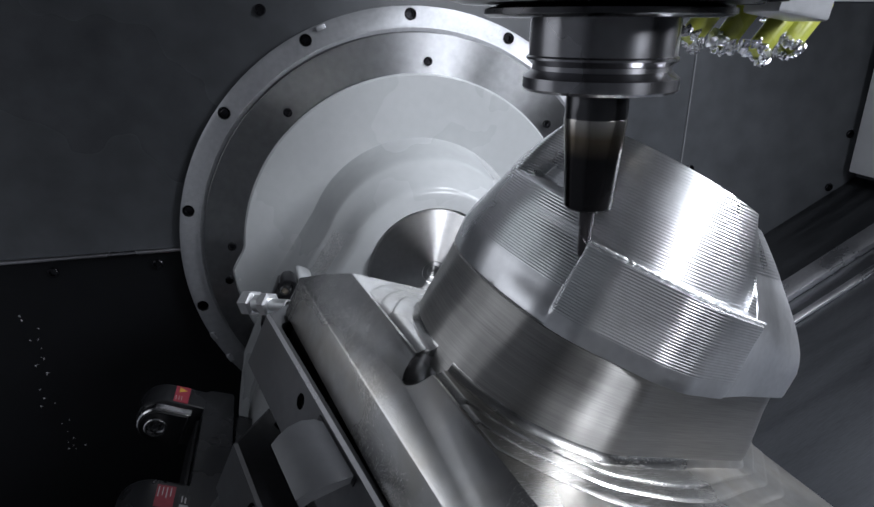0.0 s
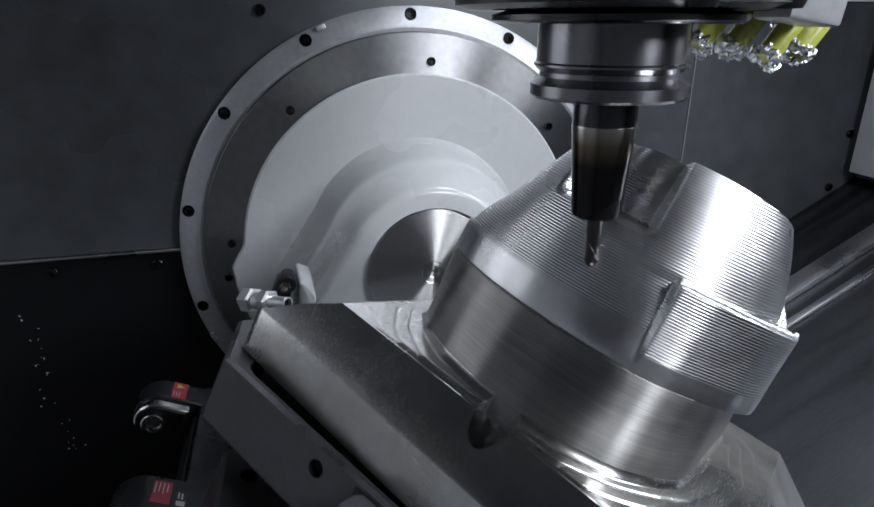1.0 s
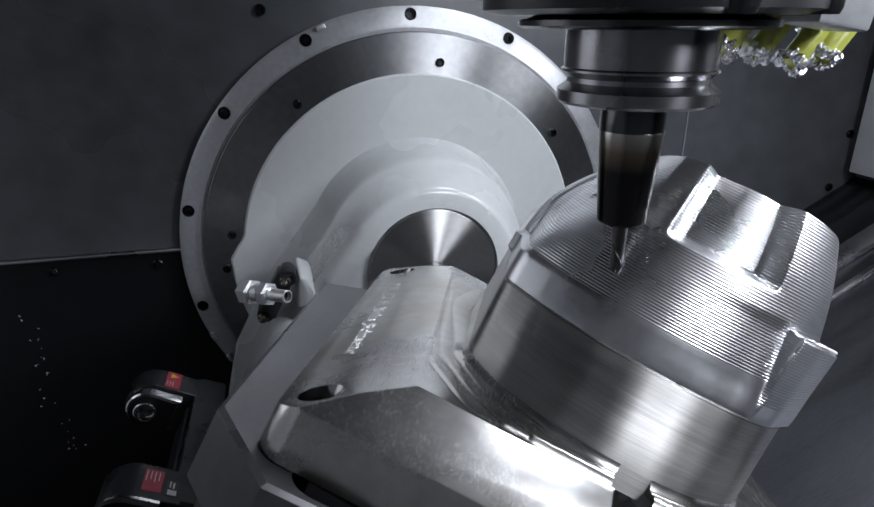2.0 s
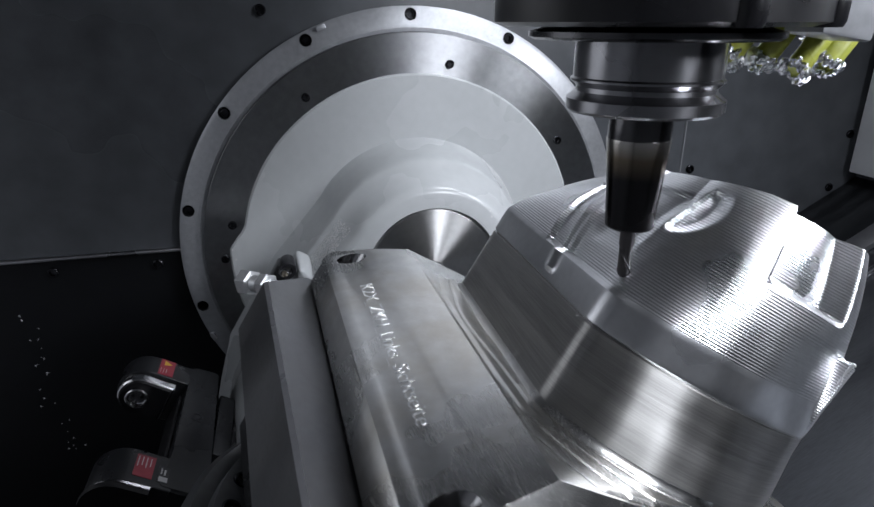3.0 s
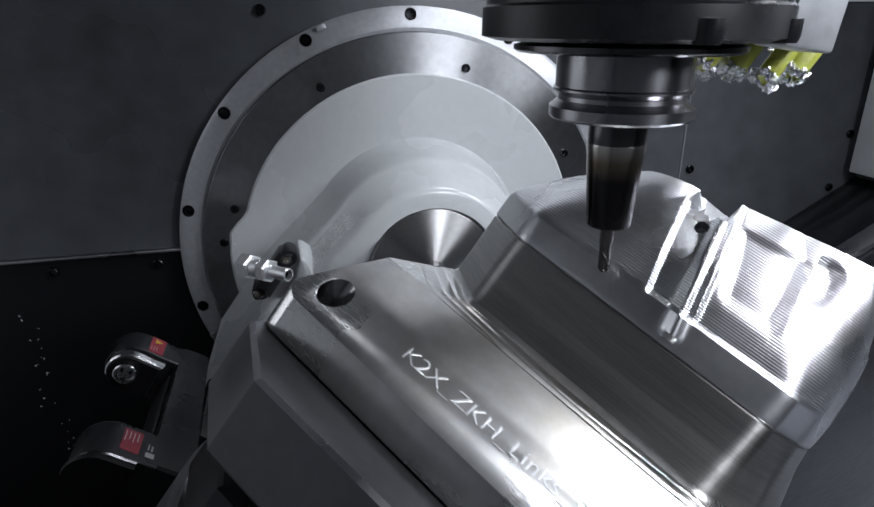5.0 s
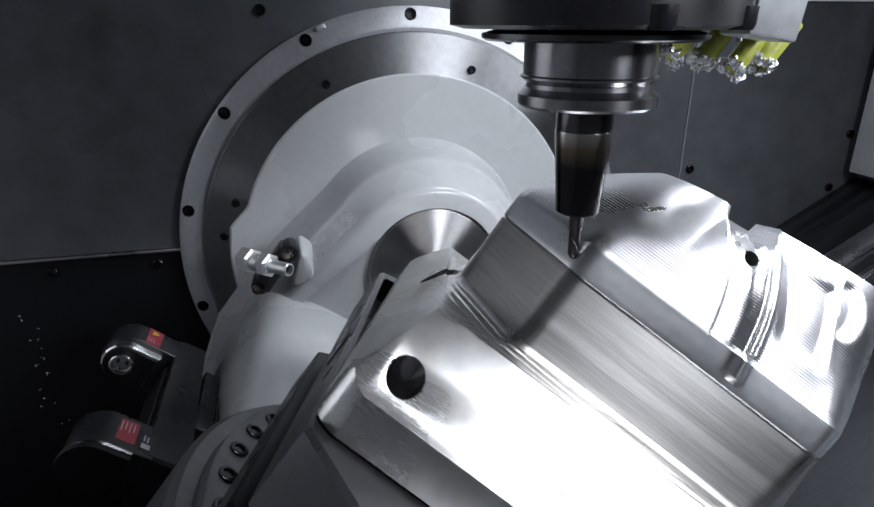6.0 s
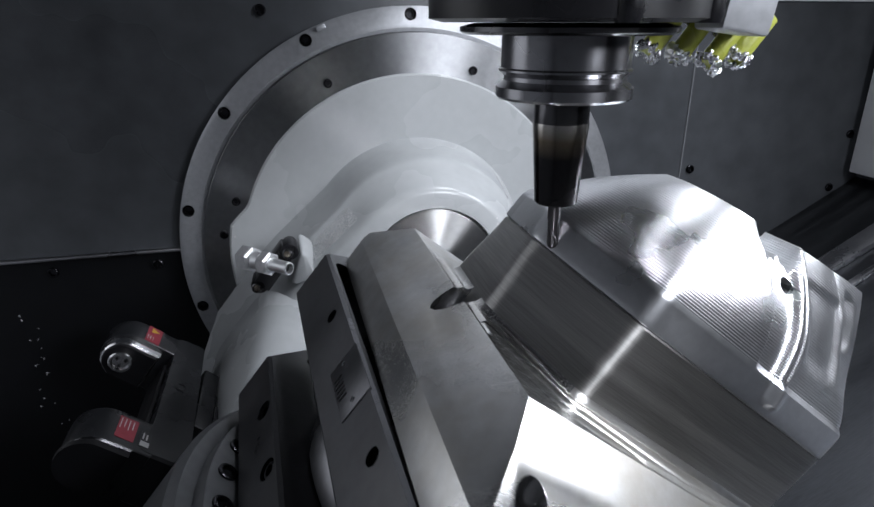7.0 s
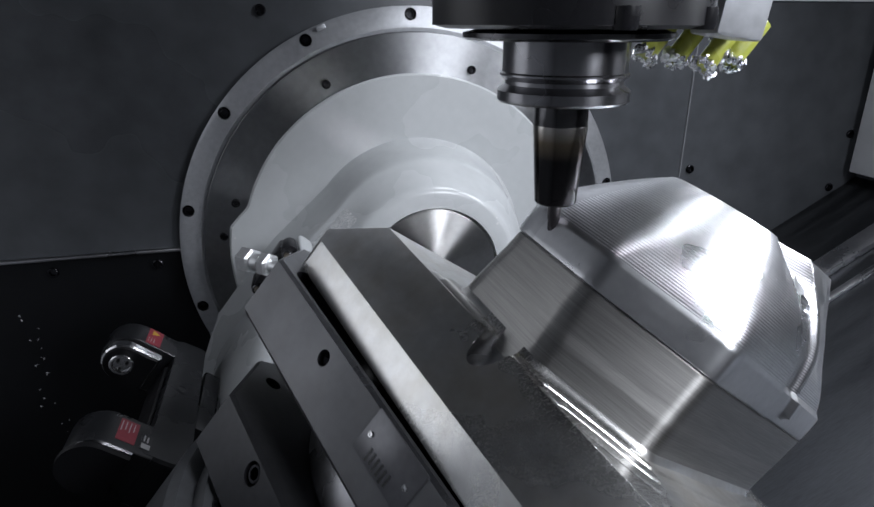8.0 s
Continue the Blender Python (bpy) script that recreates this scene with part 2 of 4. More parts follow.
def rounded(poly, r, n=8):
    """The outline of a polygon with rounded corners."""
    out = []
    k = len(poly)
    for i in range(k):
        a, b, c = Vector(poly[i - 1]), Vector(poly[i]), Vector(poly[(i + 1) % k])
        d = min(r, (a - b).length * 0.45, (c - b).length * 0.45)
        p, q = b + (a - b).normalized() * d, b + (c - b).normalized() * d
        for s in range(n + 1):
            t = s / n
            out.append(p * (1 - t) ** 2 + b * 2 * t * (1 - t) + q * t * t)
    return out


def polar(poly, n):
    """Radius of a star-shaped outline at n even angles."""
    dense = []
    for i in range(len(poly)):
        a, b = Vector(poly[i]), Vector(poly[(i + 1) % len(poly)])
        k = max(2, int((b - a).length / 0.0015))
        dense += [a.lerp(b, s / k) for s in range(k)]
    ang = np.array([math.atan2(p[1], p[0]) % (2 * math.pi) for p in dense])
    rad = np.array([Vector(p).length for p in dense])
    o = np.argsort(ang)
    return np.interp(np.arange(n) * 2 * math.pi / n, ang[o], rad[o], period=2 * math.pi)


def cut(ob, cutters, how="DIFFERENCE", shade_lining=None):
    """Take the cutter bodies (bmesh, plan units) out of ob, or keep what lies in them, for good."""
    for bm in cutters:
        tool = part("cutter", bm, shade_lining or ALU_BASE, smooth=0)
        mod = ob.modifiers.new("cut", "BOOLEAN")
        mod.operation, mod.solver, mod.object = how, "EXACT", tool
        # cut faces can take a darker material that paints the shade inside
        mod.material_mode = "TRANSFER" if shade_lining else "INDEX"
        bpy.context.view_layer.update()
        me = bpy.data.meshes.new_from_object(ob.evaluated_get(bpy.context.evaluated_depsgraph_get()))
        ob.modifiers.clear()
        ob.data = me
        bpy.data.objects.remove(tool)
    ob.data.set_sharp_from_angle(angle=radians(30))
    return ob


def soften(ob, width, segments=2):
    """Round the sharp edges of a finished mesh."""
    mod = ob.modifiers.new("edge", "BEVEL")
    mod.width, mod.segments, mod.limit_method, mod.angle_limit = width * U, segments, "ANGLE", radians(18)
    mod.use_clamp_overlap = True
    bpy.context.view_layer.update()
    me = bpy.data.meshes.new_from_object(ob.evaluated_get(bpy.context.evaluated_depsgraph_get()))
    ob.modifiers.clear()
    ob.data = me
    me.polygons.foreach_set("use_smooth", [True] * len(me.polygons))
    me.set_sharp_from_angle(angle=radians(35))
    return ob


def cap_screw(name, r, h, parent, m, material=BOLT, label=""):
    """A socket-head screw standing along local z."""
    bm = bmesh.new()
    hexa = [(0.5 * r * math.cos(i * math.pi / 3), 0.5 * r * math.sin(i * math.pi / 3)) for i in range(6) for _ in range(4)]
    circ = [(math.cos((i + 0.5) * math.pi / 12), math.sin((i + 0.5) * math.pi / 12)) for i in range(24)]
    rings = [[(r * a, r * b, 0) for a, b in circ], [(r * a, r * b, h * 0.75) for a, b in circ], [(r * 0.85 * a, r * 0.85 * b, h) for a, b in circ],
             [(0.62 * r * a, 0.62 * r * b, h) for a, b in circ], [(0.55 * r * a, 0.55 * r * b, h * 0.3) for a, b in circ]]
    loft(bm, [[m @ Vector(p) for p in ring] for ring in rings])
    return part(name, bm, material, parent, label)


FACE = Matrix.Rotation(radians(90), 4, "X")   # local z to -y: out of the wall towards the cabin


# ---- cabin ----
def cabin():
    bm = bmesh.new()
    box(bm, (-2.6, 0.035, 0.05), (1.395, 0.12, 1.055))
    wall = tagged(part("wall_1", bm, WALL_DARK), "dark grey painted sheet-metal cabin wall", "wall", kind="structure")
    bm = bmesh.new()
    box(bm, (1.405, 0.035, -1.9), (2.53, 0.12, 1.055))
    tagged(part("wall_2", bm, WALL_DARK), "dark grey painted sheet-metal cabin wall panel", "wall", kind="structure")
    bm = bmesh.new()
    box(bm, (-2.6, 0.055, -2.2), (1.395, 0.12, 0.03))
    tagged(part("wall_3", bm, LOW_SHADED), "lower wall sheet with its shade painted black, under a bright seam", "wall", kind="structure")
    bm = bmesh.new()
    box(bm, (-2.6, 0.02, 0.034), (-0.9, 0.054, 0.048), 0.004)
    tagged(part("trim_1", bm, CLAMP), "thin bright steel seam strip along the wall", "trim", kind="structure")
    bm = bmesh.new()
    box(bm, (1.397, 0.030, 0.1), (1.403, 0.1, 1.055))
    tagged(part("trim_2", bm, ROOF_GREY), "narrow grey joint strip between wall panels", "trim", kind="structure")
    for name, lo, hi, lab in (("wall_4", (2.53, -4.4, -1.9), (2.62, 0.12, 2.7), "dark cabin end wall"), ("wall_5", (-2.7, -4.4, -2.2), (-2.6, 0.12, 2.7), "grey painted cabin end wall"),
                              ("wall_6", (-2.7, -4.5, -2.2), (2.62, -4.4, 2.7), "closed grey cabin door side"), ("ceiling", (-2.7, -4.5, 2.7), (2.62, 0.12, 2.8), "grey painted cabin roof"),
                              ("floor", (-2.7, -4.5, -2.3), (2.62, 0.12, -2.2), "dark cabin floor")):
        bm = bmesh.new()
        box(bm, lo, hi)
        tagged(part(name, bm, DOOR_GREY if name == "wall_6" else ROOF_GREY if name == "ceiling" else SIDE_GREY if name == "wall_5" else LOW_SHADED if name == "floor" else WALL_DARK), lab, name.split("_")[0], kind="structure")
    bm = bmesh.new()
    box(bm, (-2.6, 0.03, 1.062), (2.53, 0.12, 2.7))
    tagged(part("wall_7", bm, DOOR_GREY), "light grey upper wall sheet above the seam", "wall", kind="structure")
    # sloping chip chute along the end wall
    bm = bmesh.new()
    loft(bm, [[(2.53, y, 0.158), (-0.1, y, -1.315), (-0.1, y, -1.4), (2.53, y, 0.08)] for y in (0.03, -4.4)])
    tagged(part("chute", bm, CHUTE_STEEL), "sloping dark oily steel chip chute", "chute", kind="structure")
    slope = math.degrees(math.atan(0.56))
    for y, w, h in ((-0.43, 0.055, 0.035), (-0.60, 0.02, 0.02)):
        bm = bmesh.new()
        box(bm, (-1.2, -w, 0), (0.95, w, h), 0.008, Matrix.Translation((1.78, y, -0.262)) @ Matrix.Rotation(-radians(slope), 4, "Y"))
        tagged(part("rail", bm, CLAMP), "dull steel guide rail lying on the chute", "rail", "chute rails")
    # bright frame of a hatch on the end wall
    hatch = empty("hatch", "pale steel hatch frame on the end wall", "hatch")
    bm = bmesh.new()
    box(bm, (2.42, -0.9, 0.20), (2.53, -0.01, 1.6), 0.01)
    part("frame", bm, DOOR_GREY, hatch)
    bm = bmesh.new()
    box(bm, (2.41, -0.8, 0.36), (2.419, -0.14, 1.5), 0.003)
    part("panel", bm, WALL_DARK, hatch)
    # wall screws
    for x, z in ((-0.602, 1.011), (-1.551, -0.026), (-1.138, -0.027), (1.456, 0.259), (2.42, 0.40), (2.36, 0.108)):
        y = 0.055 if z < 0 else 0.035
        ob = cap_screw("wall_screw", 0.022, 0.012, None, Matrix.Translation((x, y, z)) @ FACE)
        tagged(ob, "small black button-head screw in the wall sheet", "screw", "wall screws")


cabin()


def chips():
    """Fine swarf that sticks to the oily lower wall."""
    bm = bmesh.new()
    rng = random.Random(4)
    for k in range(24):
        z = -0.2 - rng.random() * 0.75
        p = Vector((-1.71 + rng.gauss(0, 0.03) - 0.05 * z, 0.053, z))
        r = 0.002 + 0.0035 * rng.random()
        bmesh.ops.create_icosphere(bm, subdivisions=1, radius=r, matrix=Matrix.Translation(p) @ Matrix.Rotation(rng.random() * 6, 4, "Y") @ Matrix.Diagonal((1.0, 0.5, 1.8, 1)))
    tagged(part("swarf_chips", bm, CHROME), "tiny bright metal chips stuck to the wall", "swarf", kind="stuff")


chips()


# ---- lamps under the roof ----
def work_lamp(place, aim, wide, long):
    lampcase = empty("work_lamp", "flat white LED work lamp under the cabin roof", "lamp", "work lamps")
    lampcase.matrix_world = look(Vector(place) * U, Vector(aim) * U)
    bm = bmesh.new()
    box(bm, (-wide / 2 - 0.04, -long / 2 - 0.04, 0.02), (wide / 2 + 0.04, long / 2 + 0.04, 0.09), 0.01)
    part("housing", bm, BLACK, lampcase)


for place, aim, wide, long, watts, spread in LAMPS:
    work_lamp(place, aim, wide, long)


# ---- fixed bearing ring ----
def bearing_ring():
    ring = empty("bearing_ring", "bright ground steel bearing ring bolted to the wall", "ring")
    bm = bmesh.new()
    prof = [(0.93, 0.03), (0.93, -0.004), (0.945, -0.008), (0.958, -0.004), (1.012, 0.0), (1.03, 0.012), (1.03, 0.05), (0.93, 0.05)]
    rings = [[Vector((r * math.cos(a), y, r * math.sin(a))) for a in np.linspace(0, 2 * math.pi, 160, endpoint=False)] for r, y in prof]
    loft(bm, rings + [rings[0]], False, False)
    bmesh.ops.remove_doubles(bm, verts=bm.verts, dist=1e-5)
    body = part("ring_body", bm, STEEL_RING, ring)
    holes = bmesh.new()
    for k in range(14):
        b = radians(-0.17 - k * 360 / 14)
        turned(holes, [(0.0255, -0.022), (0.0255, 0.05)], 28, Matrix.Translation((0.997 * math.sin(b), 0.0, 0.997 * math.cos(b))) @ FACE)
    # black on the hole walls paints the shade round the sunk bolts
    cut(body, [holes], shade_lining=BLACK)
    for k in range(14):
        b = radians(-0.17 - k * 360 / 14)
        cap_screw("bolt", 0.0205, 0.016, ring, Matrix.Translation((0.997 * math.sin(b), 0.0215, 0.997 * math.cos(b))) @ FACE)
    for ang in (-21.5, -112.0, -119.5):
        b = radians(ang)
        bm = bmesh.new()
        box(bm, (-0.02, -0.006, -0.012), (0.02, 0.02, 0.01), 0.004, Matrix.Translation((1.018 * math.sin(b), -0.004, 1.018 * math.cos(b))) @ Matrix.Rotation(b, 4, "Y"))
        part("lug", bm, STEEL_RING, ring)


bearing_ring()


# ---- swivelling trunnion ----
def trunnion():
    t = empty("trunnion", "grey painted swivel trunnion with a round steel cover plate", "trunnion")
    bm = bmesh.new()
    prof = [(0.70, -0.012), (0.70, -0.030), (0.925, -0.030), (0.928, -0.026), (0.928, 0.03), (0.70, 0.03)]
    rings = [[Vector((r * math.cos(a), y, r * math.sin(a))) for a in np.linspace(0, 2 * math.pi, 144, endpoint=False)] for r, y in prof]
    loft(bm, rings + [rings[0]], False, False)
    bmesh.ops.remove_doubles(bm, verts=bm.verts, dist=1e-5)
    part("cover_plate", bm, STEEL_PLATE, t, "dark brushed steel cover plate")
    for ang in (-20.0, -65.0, -110.4, 25.0, 70.0, 115.0, -121.0):
        b = radians(ang)
        r = 0.814 if ang != -121.0 else 0.845
        cap_screw("cover_screw", 0.018, 0.016, t, Matrix.Translation((r * math.sin(b), -0.030, r * math.cos(b))) @ FACE)
    # casting: disc, then the boss that runs down into the arm
    n = 180
    def disc(y, grow):
        out = []
        for i in range(n):
            b = 2 * math.pi * i / n - math.pi
            d = abs(math.degrees(b))
            r = 0.765 + 0.058 * min(1, max(0, (d - 111) / 7)) + grow
            out.append(Vector((r * math.sin(b), y, r * math.cos(b))))
        return out
    bm = bmesh.new()
    loft(bm, [disc(-0.028, 0), disc(-0.040, 0), disc(-0.046, -0.008), [p * 0.3 + Vector((0, -0.046 * 0.7, 0)) for p in disc(-0.046, 0)]])
    part("flange_disc", bm, PAINT_GREY, t, "grey painted cast disc")

    def stadium(y, r, w, low, k=64):
        out = []
        for i in range(k):
            b = -math.pi / 2 + math.pi * i / (k - 1)
            out.append(Vector((r * math.sin(b), y, r * math.cos(b))))
        for s in np.linspace(0, 1, 13)[1:]:
            out.append(Vector((r + (w - r) * min(1, 2.2 * s), y, low * s)))
        for s in np.linspace(1, -1, 9)[1:-1]:
            out.append(Vector((w * s, y, low)))
        for s in np.linspace(1, 0, 13)[:-1]:
            out.append(Vector((-(r + (w - r) * min(1, 2.2 * s)), y, low * s)))
        return out
    bm = bmesh.new()
    rows = [stadium(-0.042, 0.498, 0.555, -0.76), stadium(-0.060, 0.488, 0.545, -0.79), stadium(-0.100, 0.475, 0.535, -0.84), stadium(-0.160, 0.460, 0.52, -0.90),
            stadium(-0.215, 0.449, 0.505, -0.95), stadium(-0.236, 0.443, 0.50, -0.96), stadium(-0.250, 0.434, 0.495, -0.965), stadium(-0.258, 0.422, 0.492, -0.967),
            stadium(-0.348, 0.380, 0.45, -0.97), stadium(-0.364, 0.370, 0.44, -0.97), stadium(-0.380, 0.362, 0.43, -0.97), stadium(-0.392, 0.350, 0.42, -0.965),
            stadium(-0.397, 0.334, 0.41, -0.965), stadium(-0.399, 0.276, 0.38, -0.9)]
    loft(bm, rows, False, False)
    ring_in = [Vector(p) for p in stadium(-0.372, 0.276, 0.38, -0.9)]
    last = [v for v in bm.verts][-len(ring_in):]
    inner = [bm.verts.new(p) for p in ring_in]
    for i in range(len(inner)):
        j = (i + 1) % len(inner)
        bm.faces.new((last[i], last[j], inner[j], inner[i]))
    bm.faces.new(inner)
    part("boss", bm, PAINT_GREY, t, "grey cast boss that widens into the arm", 50)
    # lower arm: shoulder towards the table
    bm = bmesh.new()
    sec = []
    for y, x0, x1, top, low in ((-0.20, -0.50, 0.50, -0.36, -0.98), (-0.45, -0.50, 0.50, -0.37, -0.98), (-0.62, -0.49, 0.49, -0.42, -0.98), (-0.78, -0.47, 0.47, -0.52, -0.96), (-1.0, -0.46, 0.46, -0.60, -0.95)):
        ring = []
        for i in range(40):
            a = 2 * math.pi * i / 40
            cx, sx = math.cos(a), math.sin(a)
            e = 0.45
            ring.append(Vector(((x0 + x1) / 2 + (x1 - x0) / 2 * math.copysign(abs(cx) ** e, cx), y, (top + low) / 2 + (top - low) / 2 * math.copysign(abs(sx) ** e, sx))))
        sec.append(ring)
    loft(bm, sec)
    part("arm", bm, PAINT_GREY, t, "grey rounded cast arm", 50)
    # dried swarf dust on the boss
    rng = random.Random(11)
    bm = bmesh.new()
    for k in range(1700):
        z = -min(0.36, abs(rng.gauss(0.16, 0.10)))
        q = min(1, 2.2 * z / -0.967)
        f = rng.random() ** 0.8
        x = (0.422 + 0.070 * q) * (1 - f) + (0.380 + 0.070 * q) * f
        c = Vector((-x, -0.2585 - 0.090 * f, z))
        r = rng.uniform(0.0016, 0.0036)
        vs = [bm.verts.new(c + Vector(d) * r) for d in ((1, -0.3, 0.2), (-0.3, -0.6, 1), (-0.9, -0.2, -0.4), (0.2, 0.6, -0.9))]
        for i in range(4):
            bm.faces.new([vs[j] for j in range(4) if j != i])
    part("swarf_dust", bm, DUST, t, "pale dried swarf dust")
    # turned hub cap
    bm = bmesh.new()
    turned(bm, [(0.268, 0.372), (0.268, 0.388), (0.262, 0.392), (0.05, 0.392), (0.045, 0.388), (0.028, 0.388), (0.022, 0.38), (0.012, 0.378)], 96, FACE)
    part("hub_cap", bm, HUB_STEEL, t, "turned steel hub cap with radial sheen")
    # table housing below the rotary table
    cx, cy = -0.047, -1.599
    bm = bmesh.new()
    turned(bm, [(0.64, -1.0), (0.66, -0.9), (0.66, -0.46), (0.645, -0.44), (0.61, -0.44), (0.605, -0.402), (0.60, -0.40), (0.50, -0.40), (0.50, -0.44)], 96, Matrix.Translation((cx, cy, 0)))
    part("table_housing", bm, HOUSING, t, "dark grey round table housing with a bolted rim")
    for k in range(36):
        b = radians(k * 10 + 3)
        cap_screw("rim_bolt", 0.0225, 0.007, t, Matrix.Translation((cx + 0.566 * math.cos(b), cy + 0.566 * math.sin(b), -0.400)))
    return t


TRUNNION = trunnion()


def pipe_fitting():
    f = empty("pipe_fitting", "bright hexagon pipe fitting with a short nozzle", "fitting")
    root, tip = Vector((-0.633, -0.42, -0.338)), Vector((-0.538, -0.548, -0.257))
    m = look(tip, root)  # local z points from root to tip
    size = (tip - root).length
    for name, r, z0, z1, k in (("hex_nut", 0.050, -size - 0.05, -size + 0.01, 6), ("collar", 0.034, -size + 0.01, -size + 0.055, 24), ("sleeve", 0.046, -size + 0.055, -size + 0.10, 6)):
        bm = bmesh.new()
        turned(bm, [(r * 0.8, z0), (r, z0 + 0.006), (r, z1 - 0.006), (r * 0.8, z1)], k, m)
        part(name, bm, FITTING_STEEL, f)
    bm = bmesh.new()
    turned(bm, [(0.024, -size + 0.10), (0.024, 0.010), (0.022, 0.012), (0.018, 0.012), (0.017, -0.05), (0.002, -0.052)], 28, m)
    nozzle = part("nozzle", bm, FITTING_STEEL, f, "hollow steel nozzle tube")
    # black plug puts the shade of the hollow tube into colour
    bm = bmesh.new()
    turned(bm, [(0.0172, -0.045), (0.0172, -0.008), (0.016, -0.010), (0.002, -0.010)], 24, m)
    part("nozzle_shade", bm, BLACK, nozzle, "black plug that paints the shade in the nozzle")
    # black oval backing with two screws, let into a cast pad
    bm = bmesh.new()
    p0, p1 = Vector((-0.535, -0.41, -0.240)), Vector((-0.545, -0.38, -0.425))
    for c in (p0, p1):
        turned(bm, [(0.030, -0.10), (0.034, 0.0), (0.031, 0.006)], 28, Matrix.Translation(c) @ FACE)
    box(bm, (-0.574, -0.396, -0.425), (-0.506, -0.31, -0.240), 0.004)
    part("backing", bm, BLACK, f, "black oval backing plate")
    for c in (p0, p1):
        at = Matrix.Translation(c + Vector((0, -0.006, 0))) @ Matrix.Rotation(radians(-18), 4, "Z") @ FACE
        bm = bmesh.new()
        turned(bm, [(0.019, -0.01), (0.019, 0.045), (0.015, 0.047), (0.012, 0.040)], 20, at)
        screw = part("screw", bm, BLACK_STEEL, f)
        bm = bmesh.new()
        turned(bm, [(0.012, 0.038), (0.012, 0.041), (0.004, 0.042)], 16, at)
        part("screw_tip", bm, BRONZE_TINT, screw, "dull brass screw tip")
    bm = bmesh.new()
    rows = []
    for y, g in ((-0.25, 0.015), (-0.350, 0.0), (-0.378, -0.008), (-0.385, -0.018)):
        rows.append([Vector((c[0], y, c[1])) for c in rounded([(-0.505 - g, -0.212 + g), (-0.450 + g, -0.216 + g), (-0.380 + g, -0.290 - g), (-0.450 - g, -0.370 - g)], 0.03, 5)])
    loft(bm, rows)
    part("pad", bm, PAINT_GREY, f, "grey cast pad", 50)
    return f


FITTING = pipe_fitting()


